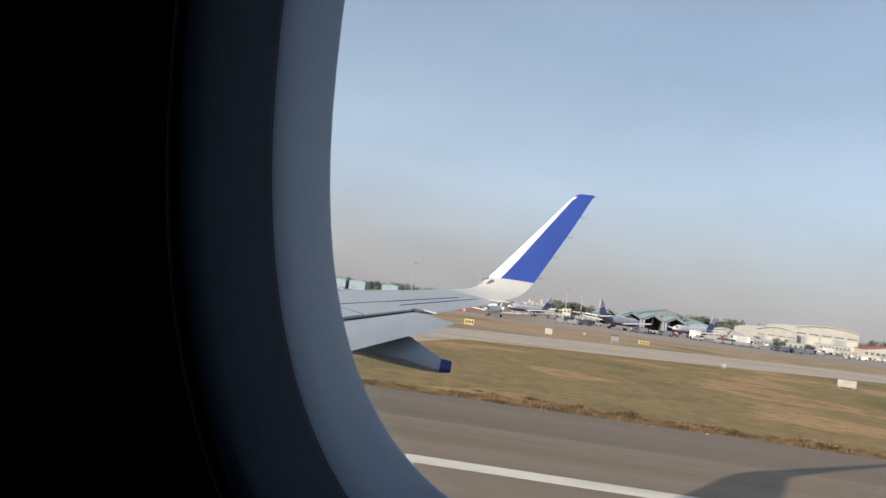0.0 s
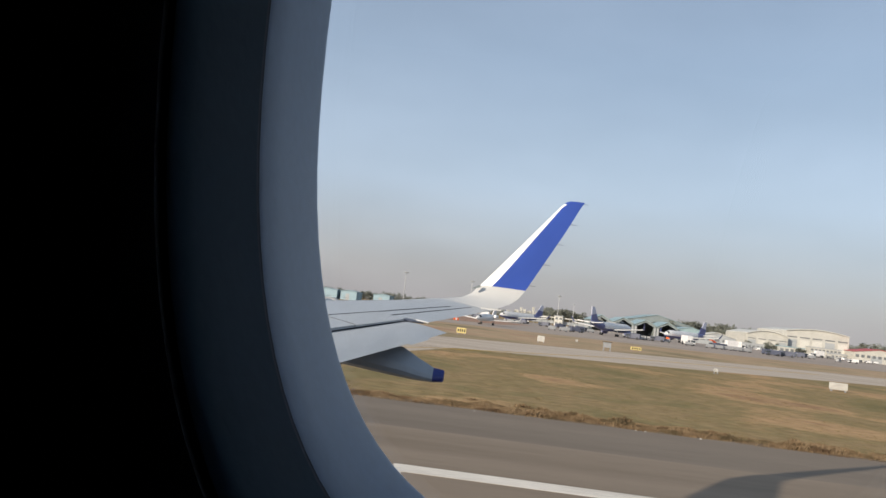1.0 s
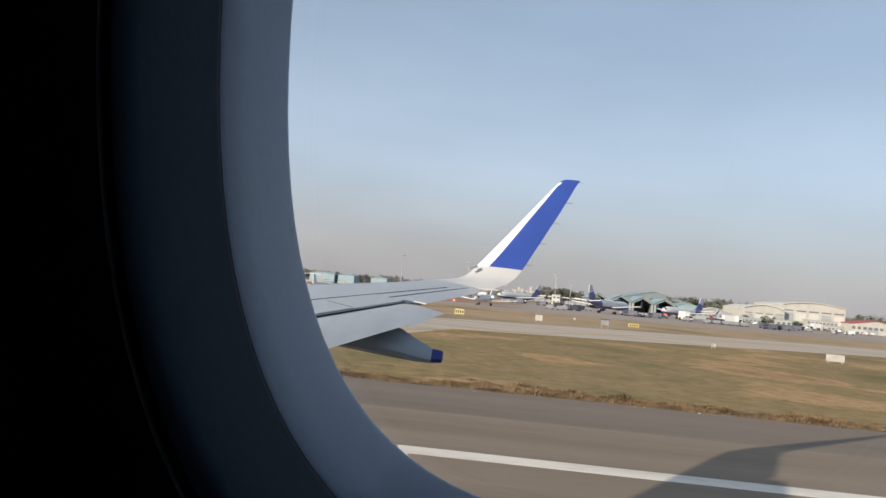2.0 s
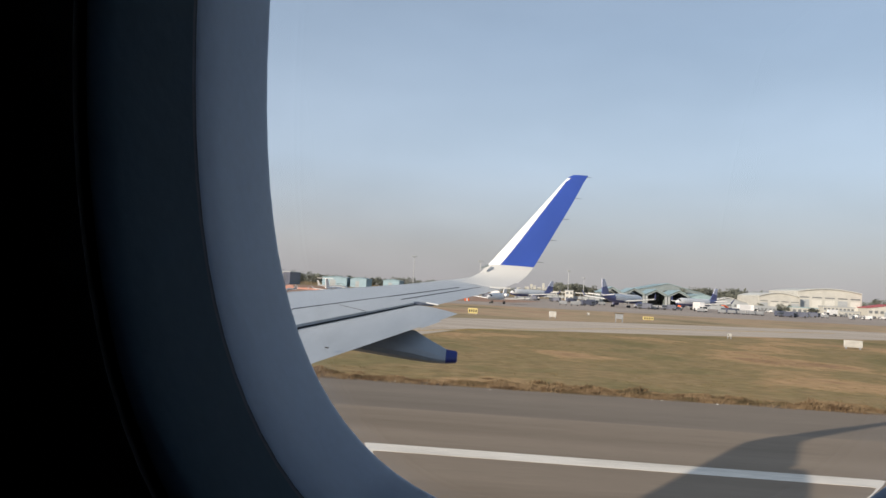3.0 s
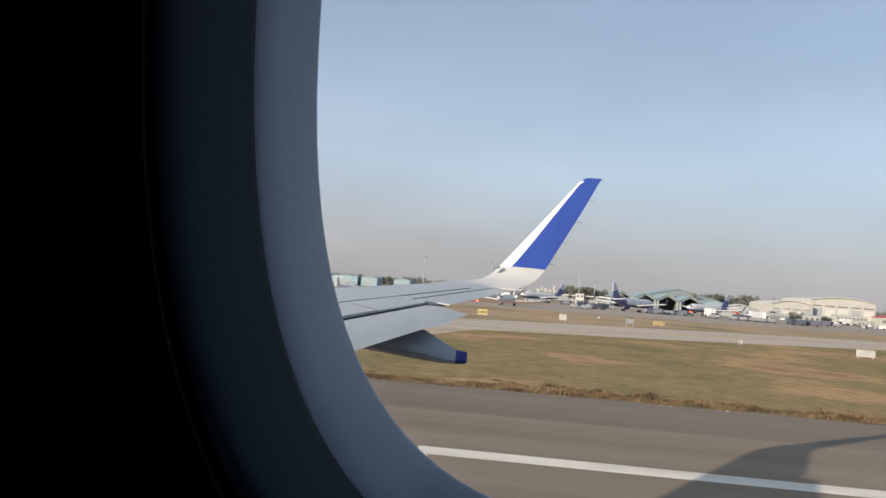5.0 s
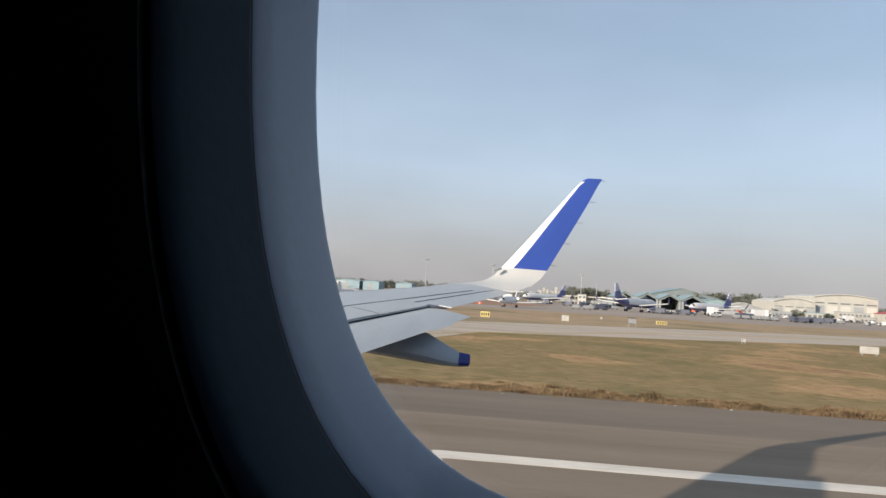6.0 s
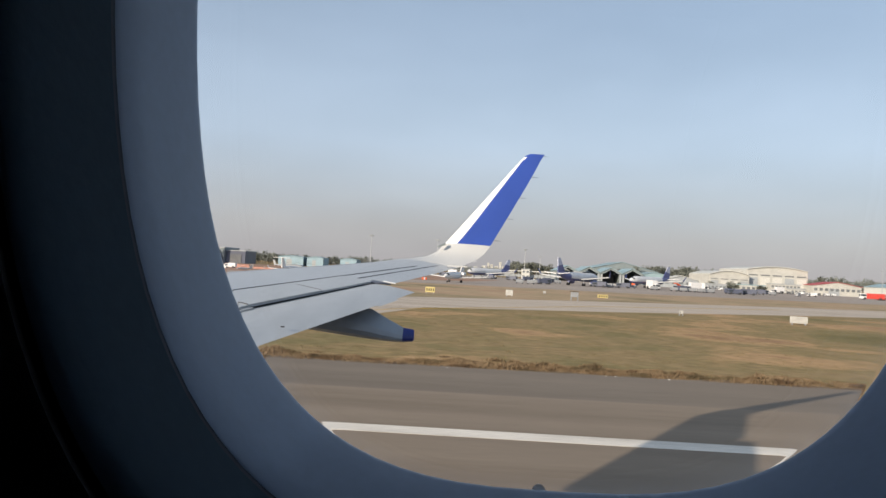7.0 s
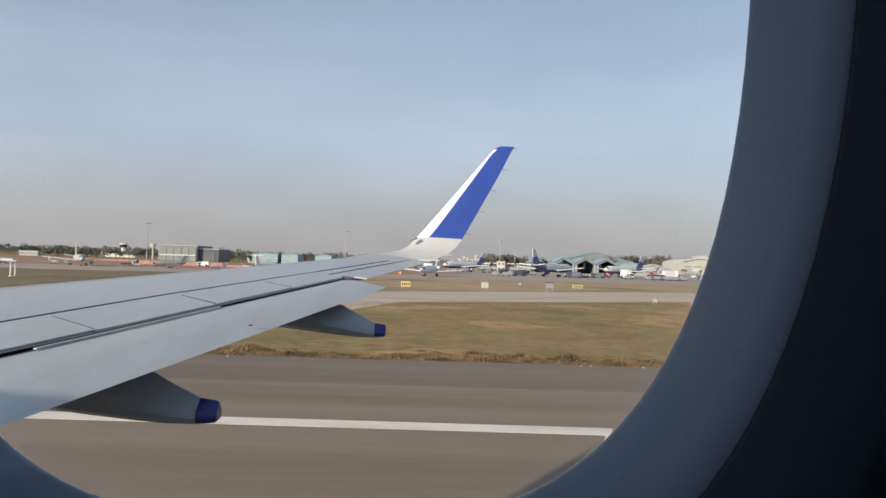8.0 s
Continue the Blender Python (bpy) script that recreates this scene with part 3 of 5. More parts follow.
bm = bmesh.new()
loft(bm, [flap_section(y, 0.0) for y in span(0.25, 3.55, 5)])
part("flap", bm, GREY_FLAP, aircraft, "lowered pale grey inboard flap", True)
bm = bmesh.new()
loft(bm, [flap_section(y, 0.0) for y in span(3.57, 9.70, 10)] + [flap_section(y, -0.05) for y in span(9.71, 10.45, 3)] + [flap_section(y, 0.0) for y in span(10.46, 11.34, 4)])
part("flap", bm, GREY_FLAP, aircraft, "lowered pale grey outboard flap", True)
bm = bmesh.new()
rows = []
for y in span(5.78, 8.2, 8):
    p = skin(y, 0.905) + Vector((0, 0, 0.004))
    rows.append([p, p + Vector((0.028, 0, 0.0)), p + Vector((0.028, 0, -0.012)), p + Vector((0, 0, -0.014))])
loft(bm, rows)
part("slot_seal", bm, GREY_FLAP, aircraft, "slim pale seal strip in the flap slot")
for v in (4.74, 6.49, 8.24, 9.90):
    bm = bmesh.new()
    rows = []
    for s in (0.70, 0.75, 0.80, 0.85, 0.886):
        p = skin(slanted(v, s), s) + Vector((0, 0, 0.009 + 0.02 * (s - 0.66) / 0.24))
        rows.append([p + Vector((0, -0.005, 0)), p + Vector((0, 0.005, 0)), p + Vector((0, 0.005, -0.03)), p + Vector((0, -0.005, -0.03))])
    loft(bm, rows)
    part("spoiler_seam", bm, JOINT, aircraft, "dark joint between two spoilers")
bm = bmesh.new()
rows = []
for y in span(0.25, 11.5, 14):
    a, b = skin(y, 0.785) - Vector((0, 0, 0.07)), flap_section(y)[9] + Vector((0.03, 0, -0.005))
    a.z = min(a.z, b.z + 0.02)
    rows.append([a, b, b - Vector((0, 0, 0.012)), a - Vector((0, 0, 0.012))])
loft(bm, rows)
part("slot_floor", bm, COVE, aircraft, "dark floor of the flap slot")
bm = bmesh.new()
corners = [(11.42, 0.86), (11.62, 0.86), (11.62, 0.93), (11.55, 0.99), (11.45, 0.93)]
loft(bm, [[skin(y, s) + Vector((0, 0, 0.004)) for y, s in corners], [skin(y, s) + Vector((0, 0, -0.02)) for y, s in corners]])
part("flap_end_plate", bm, COVE, aircraft, "dark plate at the outer end of the flap slot")
a, b = skin(11.60, 0.93) + Vector((0, 0, 0.008)), skin(11.62, 1.01) + Vector((0, 0, 0.004))
part("end_seal", tubed(a, b, 0.012, 0.009, n=8), WHITE_PAINT, aircraft, "short white seal at the aileron's corner")


def fairing(tip, k, label):
    """A canoe fairing under the flap with a painted tail cone."""
    tx, ty, tz = tip
    stations = [(0.02, 0.145, 0.02, 0.055), (0.0, 0.16, 0.0, 0.075), (-0.125, 0.176, -0.011, 0.098), (-0.34, 0.28, -0.008, 0.135), (-0.55, 0.395, 0.01, 0.165), (-0.9, 0.47, 0.045, 0.19),
                (-1.5, 0.52, 0.11, 0.20), (-2.2, 0.53, 0.20, 0.18), (-2.9, 0.50, 0.33, 0.11), (-3.2, 0.47, 0.42, 0.03)]

    def ring(dx, zt, zb, w):
        h = zt - zb
        side = [(0.04, zt), (0.10, zt - 0.03 * h), (0.88, zt - 0.48 * h), (0.92, zt - 0.52 * h), (0.95, zt - 0.57 * h), (1.0, zb + 0.26 * h), (0.88, zb + 0.11 * h), (0.45, zb)]
        prof = side + [(-u, z) for u, z in reversed(side)]
        return [Vector((tx + dx * k, ty + u * w * 1.28 * k, tz + z * k)) for u, z in prof]
    bm = bmesh.new()
    loft(bm, [ring(*s) for s in stations[2:]])
    body = part("flap_track_fairing", bm, FAIRING, aircraft, label, True)
    body.data.set_sharp_from_angle(angle=radians(24))
    bm = bmesh.new()
    loft(bm, [ring(*s) for s in stations[:3]])
    part("fairing_tip", bm, NAVY_TIP, body, "dark blue painted tail cone", True)


NAVY_TIP = material("dark_blue_paint", (0.012, 0.025, 0.16), 0.3, 0.0, 0.08, 3.0, 20.0)
fairing((-0.62, 9.93, 3.355), 1.0, "grey canoe fairing under the outer flap")
fairing((-1.86, 6.61, 2.885), 1.17, "larger grey canoe fairing under the flap")

part("flap_drain", boxed(-1.80, 7.42, 3.664, -1.765, 7.45, 3.676), DARK, aircraft, "small dark fitting on the flap")

# sharklet: rows of (y, z, leading x, trailing x)
SHARK = [(14.95, None, None, None), (15.16, 4.475, -1.15, 0.13), (15.36, 4.562, -0.74, 0.30), (15.50, 4.68, -0.54, 0.43), (15.58, 4.855, -0.39, 0.555), (15.63, 5.00, -0.265, 0.635),
         (15.72, 5.35, 0.02, 0.825), (15.80, 5.75, 0.345, 1.04), (15.89, 6.15, 0.665, 1.255), (15.98, 6.54, 0.975, 1.45), (16.02, 6.70, 1.105, 1.525), (16.035, 6.79, 1.185, 1.575), (16.045, 6.84, 1.245, 1.605), (16.05, 6.868, 1.315, 1.622)]
bm = bmesh.new()
rows = []
CH = [0, 0.01, 0.04, 0.10, 0.18, 0.27, 0.36, 0.50, 0.65, 0.80, 0.92, 1.0]
for i, (y, z, xl, xt) in enumerate(SHARK):
    if z is None:
        inner, outer = [skin(y, s) for s in CH], [skin(y, s, -1) for s in CH[1:-1]]
        rows.append(inner + list(reversed(outer)))
        continue
    lean = math.atan2(SHARK[min(i + 1, len(SHARK) - 1)][1] - (SHARK[i - 1][1] or 4.36), SHARK[min(i + 1, len(SHARK) - 1)][0] - SHARK[i - 1][0])
    nrm = Vector((0, -math.sin(lean), math.cos(lean)))
    c = xt - xl
    t = 0.078 if i < 4 else 0.085
    ins = [Vector((xl + s * c, y, z)) + nrm * half(s, t) * c for s in CH]
    out = [Vector((xl + s * c, y, z)) - nrm * half(s, t) * c for s in CH[1:-1]]
    rows.append(ins + list(reversed(out)))
made = loft(bm, rows)
for f in bm.faces:
    c = f.calc_center_median()
    if c.z < 4.855:
        f.material_index = 0
        continue
    k = min(max((c.z - 4.855) / (6.72 - 4.855), 0), 1)
    edge = -0.115 + k * (1.165 + 0.115)
    f.material_index = 1 if c.x < edge and c.z < 6.70 else 2
# the paint edge follows the slanted line: put the vertices on it
for r, (y, z, xl, xt) in zip(made[4:], SHARK[4:]):
    k = min(max((z - 4.855) / (6.72 - 4.855), 0), 1)
    e = -0.115 + k * 1.28
    if z < 6.71:
        for v in (r[4], r[-4]):
            v.co.x = max(e, xl + 0.015)
for f in bm.faces:
    c = f.calc_center_median()
    if c.z >= 4.855:
        idx = [i for v in f.verts for r in made for i, w in enumerate(r) if w is v]
        fwd = all(i <= 4 or i >= len(made[0]) - 4 for i in idx)
        f.material_index = 1 if fwd and c.z < 6.75 else 2
part("sharklet", bm, [ROOT_PAINT, WHITE_PAINT, BLUE_PAINT], aircraft, "upswept wingtip with blue panel and white leading edge", True)
for z, x, y in ((6.83, 1.57, 16.045), (6.36, 1.37, 15.935), (5.90, 1.12, 15.81), (5.44, 0.875, 15.685), (4.97, 0.62, 15.545)):
    part("static_wick", tubed((x - 0.02, y, z), (x + 0.13, y + 0.005, z - 0.005), 0.006, 0.003, n=6), DARK, aircraft, "thin dark static wick")
bm = bmesh.new()
loft(bm, [[(-0.53, 15.35, 4.775), (-0.50, 15.33, 4.77), (-0.49, 15.34, 4.79), (-0.52, 15.36, 4.79)], [(-0.40, 15.41, 4.82), (-0.36, 15.385, 4.82), (-0.36, 15.41, 4.862), (-0.40, 15.44, 4.86)]])
part("wingtip_light", bm, LAMP_GLASS, aircraft, "dark glazed light at the foot of the sharklet")
bm = bmesh.new()
box(bm, -0.30, 14.80, 4.385, 0.10, 14.84, 4.41)
part("tip_fairing_edge", bm, ROOT_PAINT, aircraft)

# fuselage shell with a gap left for the window
bm = bmesh.new()
xs = [-15, -10, -5, -2, -0.5, 0.5, 2, 5, 9, 12]
rad = [FR] * 8 + [1.7, 1.3]
N = 48
rows = []
for x, r in zip(xs, rad):
    rows.append([bm.verts.new((x, FC + r * math.cos(2 * math.pi * i / N), FZ + r * math.sin(2 * math.pi * i / N) + (FR - r) * 0.5)) for i in range(N)])
for a in range(len(xs) - 1):
    for i in range(N):
        if xs[a] == -0.5 and i in (0, 1, 2, 3, 4):
            continue
        bm.faces.new((rows[a][i], rows[a][(i + 1) % N], rows[a + 1][(i + 1) % N], rows[a + 1][i]))
bm.faces.new(rows[0])
bm.faces.new(rows[-1])
part("fuselage", bm, SKIN, aircraft, "white painted fuselage shell", True)
for s in (-1, 1):
    leg = part("main_gear", tubed((-5.4, FC + 3.8 * s, 3.1), (-5.4, FC + 3.8 * s, 0.6), 0.16), STEEL, aircraft)
    part("gear_beam", tubed((-5.4, FC + 1.2 * s, 2.7), (-5.4, FC + 3.8 * s, 3.0), 0.14), STEEL, aircraft)
    for d in (-0.46, 0.46):
        part("wheel", tubed((-5.4, FC + 3.8 * s + d - 0.2, 0.60), (-5.4, FC + 3.8 * s + d + 0.2, 0.60), 0.58, n=18), DARK, leg)
leg = part("nose_gear", tubed((-14.2, FC, 2.4), (-14.2, FC, 0.4), 0.12), STEEL, aircraft)
for d in (-0.28, 0.28):
    part("wheel", tubed((-14.2, FC + d - 0.12, 0.42), (-14.2, FC + d + 0.12, 0.42), 0.40, n=16), DARK, leg)

# ---- airport: parked aircraft ----
def lathe(bm, stations, n=20, a0=0.0, a1=360.0):
    """Rings round the x axis; stations of (x, radius, height of axis)."""
    whole = a1 - a0 >= 359.9
    k = n if whole else n + 1
    rings = []
    for x, r, z in stations:
        rings.append([(x, r * math.cos(radians(a0 + (a1 - a0) * i / n)), z + r * math.sin(radians(a0 + (a1 - a0) * i / n))) for i in range(k)])
    loft(bm, rings, close=whole, ends=whole)


def plate(bm, outline, thick, axis):
    """A flat surface with thickness: outline of 3D points, pushed along axis."""
    a = Vector(axis) * thick / 2
    loft(bm, [[Vector(p) - a for p in outline], [Vector(p) + a for p in outline]])


LILAC = material("pale_lilac_paint", (0.48, 0.50, 0.60), 0.4, 0.0, 0.06, 0.5, 6.0)


def parked_airliner(label, body, belly, tail, nacelle, group="", cap=None):
    top = thing("parked_airliner", label, "airliner", group)
    run = [(-18.6, 0.12, 3.5), (-18.2, 0.62, 3.55), (-17.2, 1.15, 3.65), (-15.6, 1.70, 3.8), (-13.5, 1.95, 3.9), (-10, 1.975, 3.9), (6, 1.975, 3.9), (10, 1.75, 4.1), (14, 1.15, 4.55), (17.5, 0.50, 4.95), (18.9, 0.15, 5.1)]
    bm = bmesh.new()
    lathe(bm, run, 18, -25, 205)
    part("fuselage", bm, body, top, "", True)
    bm = bmesh.new()
    lathe(bm, run, 10, 205, 335)
    part("belly", bm, belly, top, "", True)
    bm = bmesh.new()
    plate(bm, [(11.6, 0, 5.6), (14.0, 0, 8.9), (17.9, 0, 8.2), (17.6, 0, 5.3)], 0.35, (0, 1, 0))
    fin = part("tail_fin", bm, tail, top)
    bm = bmesh.new()
    plate(bm, [(14.02, 0, 8.92), (16.0, 0, 11.7), (18.2, 0, 11.75), (17.92, 0, 8.22)], 0.33, (0, 1, 0))
    part("fin_cap", bm, cap or tail, fin, "pale upper part of the fin")
    for s in (-1, 1):
        bm = bmesh.new()
        plate(bm, [(14.2, 0.3 * s, 4.9), (17.3, 6.2 * s, 5.5), (18.5, 6.2 * s, 5.5), (17.8, 0.3 * s, 4.9)], 0.25, (0, 0, 1))
        part("stabiliser", bm, body, top)
        bm = bmesh.new()
        plate(bm, [(-5.5, 1.0 * s, 2.75), (2.2, 16.9 * s, 4.35), (3.7, 16.9 * s, 4.35), (0.9, 6.4 * s, 3.3), (1.0, 1.0 * s, 2.8)], 0.42, (0, 0, 1))
        wing = part("wing", bm, GREY_WING, top)
        bm = bmesh.new()
        plate(bm, [(2.2, 16.9 * s, 4.4), (4.3, 17.8 * s, 6.8), (4.7, 17.8 * s, 6.8), (3.7, 16.9 * s, 4.4)], 0.1, (0, 1, 0))
        part("wingtip", bm, tail, wing)
        bm = bmesh.new()
        lathe(bm, [(-6.6, 0.80, 0), (-6.4, 0.98, 0), (-5.0, 1.08, 0), (-3.4, 0.85, 0), (-2.4, 0.55, 0)], 14)
        bmesh.ops.translate(bm, vec=(0, 5.75 * s, 1.75), verts=bm.verts[:])
        part("engine", bm, nacelle, top, "", True)
        bm = tubed((1.2, 3.8 * s, 2.8), (1.2, 3.8 * s, 0.6), 0.14)
        gear = part("main_gear", bm, STEEL, top)
        for dx in (-0.45, 0.45):
            part("wheel", tubed((1.2, 3.8 * s + dx - 0.2, 0.58), (1.2, 3.8 * s + dx + 0.2, 0.58), 0.58, n=14), DARK, gear)
    bm = bmesh.new()
    lathe(bm, [(8.6, 1.86, 3.99), (10, 1.775, 4.1), (14, 1.175, 4.55), (16.6, 0.70, 4.83)], 18)
    part("tail_band", bm, tail, top, "", True)
    gear = part("nose_gear", tubed((-13.2, 0, 2.3), (-13.2, 0, 0.4), 0.10), STEEL, top)
    part("wheel", tubed((-13.2, -0.3, 0.38), (-13.2, 0.3, 0.38), 0.38, n=12), DARK, gear)
    bm = bmesh.new()
    lathe(bm, [(-17.05, 1.24, 3.72), (-16.3, 1.57, 3.78)], 10, 20, 160)
    part("cockpit_window", bm, GLASS_DARK, top)
    return top


def toward(x, y, nx, ny):
    """A pose on the ground for a thing whose nose is its -x side, nose turned towards (nx, ny)."""
    return pose(x, y, 0.012, 0, 0, math.degrees(math.atan2(-ny, -nx)))


blue_jet = parked_airliner("white and navy blue airliner parked on the apron", PARKED_WHITE, NAVY, NAVY, NAVY, "parked airliners", LILAC)
blue_jet.matrix_basis = toward(17, 453, -0.70, -0.71)
copy_thing(blue_jet, toward(52, 342, 0.60, 0.80))
covered = copy_thing(blue_jet, toward(98, 398, -0.72, -0.69))
tagged(covered, "white and navy airliner with red engine covers fitted")
for s in (-1, 1):
    part("engine_cover", tubed((-6.75, 5.75 * s, 1.75), (-6.58, 5.75 * s, 1.75), 0.98, n=16), ORANGE, covered, "red engine cover")
copy_thing(blue_jet, toward(281, 364, -0.75, -0.66))
copy_thing(blue_jet, toward(316, 320, -0.75, -0.66))
copy_thing(blue_jet, toward(305, 500, -0.85, 0.5))
red_jet = parked_airliner("white airliner with an orange-red tail and belly", PARKED_WHITE, ORANGE, ORANGE, PARKED_WHITE)
red_jet.matrix_basis = toward(372, 334, -0.92, -0.38)


def business_jet(label, paint, group):
    top = thing("business_jet", label, "jet", group)
    bm = bmesh.new()
    lathe(bm, [(-10, 0.08, 1.9), (-9.4, 0.45, 2.0), (-8.2, 0.85, 2.15), (-6.5, 1.15, 2.3), (-3, 1.22, 2.35), (4, 1.2, 2.4), (7.5, 0.75, 2.65), (10, 0.2, 2.9)], 16)
    part("fuselage", bm, paint, top, "", True)
    bm = bmesh.new()
    plate(bm, [(6.0, 0, 3.2), (8.8, 0, 7.3), (10.8, 0, 7.4), (10.0, 0, 2.9)], 0.28, (0, 1, 0))
    part("tail_fin", bm, paint, top)
    bm = bmesh.new()
    plate(bm, [(8.8, 0, 7.3), (10.3, 4.2, 7.4), (11.1, 4.2, 7.4), (10.8, 0, 7.35), (11.1, -4.2, 7.4), (10.3, -4.2, 7.4)], 0.16, (0, 0, 1))
    part("stabiliser", bm, paint, top)
    for s in (-1, 1):
        bm = bmesh.new()
        plate(bm, [(-2.2, 0.6 * s, 1.5), (3.0, 10.2 * s, 2.2), (4.1, 10.2 * s, 2.2), (2.6, 0.6 * s, 1.55)], 0.22, (0, 0, 1))
        wing = part("wing", bm, paint, top)
        bm = bmesh.new()
        plate(bm, [(3.0, 10.2 * s, 2.2), (4.3, 10.7 * s, 3.4), (4.7, 10.7 * s, 3.4), (4.1, 10.2 * s, 2.2)], 0.08, (0, 1, 0))
        part("winglet", bm, paint, wing)
        bm = bmesh.new()
        lathe(bm, [(3.0, 0.48, 0), (3.3, 0.58, 0), (5.2, 0.55, 0), (6.4, 0.36, 0)], 12)
        bmesh.ops.translate(bm, vec=(0, 1.9 * s, 3.0), verts=bm.verts[:])
        part("engine", bm, paint, top, "", True)
        gear = part("main_gear", tubed((1.2, 2.1 * s, 1.5), (1.2, 2.1 * s, 0.4), 0.09), STEEL, top)
        part("wheel", tubed((1.2, 2.1 * s - 0.3, 0.42), (1.2, 2.1 * s + 0.3, 0.42), 0.42, n=12), DARK, gear)
    gear = part("nose_gear", tubed((-7.2, 0, 1.5), (-7.2, 0, 0.3), 0.07), STEEL, top)
    part("wheel", tubed((-7.2, -0.2, 0.28), (-7.2, 0.2, 0.28), 0.28, n=10), DARK, gear)
    bm = bmesh.new()
    lathe(bm, [(-8.7, 0.74, 2.11), (-7.7, 0.98, 2.19)], 8, 15, 165)
    part("cockpit_window", bm, GLASS_DARK, top)
    return top


MID_GREY = material("mid_grey_paint", (0.27, 0.28, 0.29), 0.5, 0.0, 0.08, 0.6, 6.0)
small_jet = business_jet("small white jet with a high tail parked at the grass", PARKED_WHITE, "small white jets")
small_jet.matrix_basis = toward(-2, 256, -0.3, -0.95)
copy_thing(small_jet, toward(-58, 262, 0.25, 0.97) @ Matrix.Diagonal((0.7, 0.7, 0.7, 1)))
PALE_GREY = material("pale_grey_aircraft_paint", (0.40, 0.42, 0.43), 0.45, 0.0, 0.07, 0.6, 6.0)
transport = parked_airliner("pale grey transport aircraft parked on the apron", PALE_GREY, MID_GREY, PALE_GREY, MID_GREY, "grey parked aircraft")
transport.matrix_basis = toward(-117, 252, 0.50, -0.86) @ Matrix.Diagonal((0.62, 0.62, 0.62, 1))
tagged(copy_thing(transport, toward(-141, 247, 0.72, -0.70) @ Matrix.Diagonal((0.5, 0.5, 0.5, 1))), "smaller pale grey aircraft beside the transport")
grey_jet = business_jet("grey twin jet parked on the apron", MID_GREY, "grey twin jets")
grey_jet.matrix_basis = toward(-88, 253, -0.80, -0.60) @ Matrix.Diagonal((0.58, 0.58, 0.58, 1))
for x, y, nx, ny, k in ((-133, 268, 0.75, -0.65, 0.68), (-110, 276, -0.6, -0.8, 0.62), (-104, 268, 0.86, -0.5, 0.5)):
    copy_thing(grey_jet, toward(x, y, nx, ny) @ Matrix.Diagonal((k, k, k, 1)))
pale_jet = business_jet("small pale grey jet beside the grey transport", PALE_GREY, "pale grey twin jets")
pale_jet.matrix_basis = toward(-136, 243, 0.94, -0.34) @ Matrix.Diagonal((0.5, 0.5, 0.5, 1))
copy_thing(pale_jet, toward(-76, 268, -0.7, -0.7) @ Matrix.Diagonal((0.6, 0.6, 0.6, 1)))


def helicopter(label):
    top = thing("helicopter", label, "helicopter")
    bm = bmesh.new()
    lathe(bm, [(-4.5, 0.2, 1.6), (-3.9, 0.8, 1.7), (-2.4, 1.15, 1.9), (1.0, 1.15, 2.0), (2.6, 0.6, 2.3), (8.5, 0.2, 2.7)], 14)
    part("fuselage", bm, MID_GREY, top, "", True)
    bm = bmesh.new()
    plate(bm, [(7.6, 0, 2.6), (8.6, 0, 4.4), (9.2, 0, 4.4), (8.7, 0, 2.5)], 0.12, (0, 1, 0))
    part("tail_fin", bm, MID_GREY, top)
    part("rotor_mast", tubed((-0.6, 0, 3.0), (-0.6, 0, 3.7), 0.14), STEEL, top)
    for i in range(4):
        a = radians(20 + 90 * i)
        p = Vector((-0.6, 0, 3.65))
        d = Vector((math.cos(a), math.sin(a), -0.03))
        q = Vector((-d.y, d.x, 0)) * 0.2
        bm = bmesh.new()
        plate(bm, [p - q, p + d * 6.5 - q, p + d * 6.5 + q, p + q], 0.04, (0, 0, 1))
        part("rotor_blade", bm, DARK, top)
    for s in (-1, 1):
        part("skid", tubed((-2.6, 1.1 * s, 0.1), (1.8, 1.1 * s, 0.1), 0.07), STEEL, top)
        for x in (-1.6, 0.8):
            part("strut", tubed((x, 0.5 * s, 1.2), (x, 1.1 * s, 0.1), 0.05), STEEL, top)
    return top


helicopter("dark grey helicopter standing on the apron").matrix_basis = toward(-58, 268, 0.9, -0.3)


# ---- airport: vehicles ----
def vehicle(name, label, category, length, width, height, paint, cab=0.28, cab_h=0.85, cab_paint=None, group=""):
    """A truck, van or loader: body, cab, glazing, wheels. Its nose is its -x side."""
    top = thing(name, label, category, group)
    r = 0.16 * height + 0.12
    x0, x1 = -length / 2, length / 2
    xc = x0 + length * cab
    part("body", rounded(xc + 0.05, -width / 2, r * 0.9, x1, width / 2, height, 0.08), paint, top)
    part("cab", rounded(x0, -width / 2, r * 0.8, xc, width / 2, height * cab_h, 0.12), cab_paint or paint, top)
    part("windscreen", rounded(x0 - 0.02, -width * 0.44, height * cab_h * 0.55, x0 + 0.06, width * 0.44, height * cab_h * 0.9, 0.02), GLASS_DARK, top)
    for s in (-1, 1):
        part("side_window", rounded(x0 + 0.15, s * width * 0.5 - 0.02, height * cab_h * 0.55, xc - 0.15, s * width * 0.5 + 0.02, height * cab_h * 0.88, 0.01), GLASS_DARK, top)
        for x in (x0 + length * 0.18, x1 - length * 0.18):
            part("wheel", tubed((x, s * width * 0.5 - 0.22, r), (x, s * width * 0.5 + 0.02, r), r, n=14), DARK, top)
    return top


def put(ob, x, y, nx, ny):
    ob.matrix_basis = toward(x, y, nx, ny)
    return ob


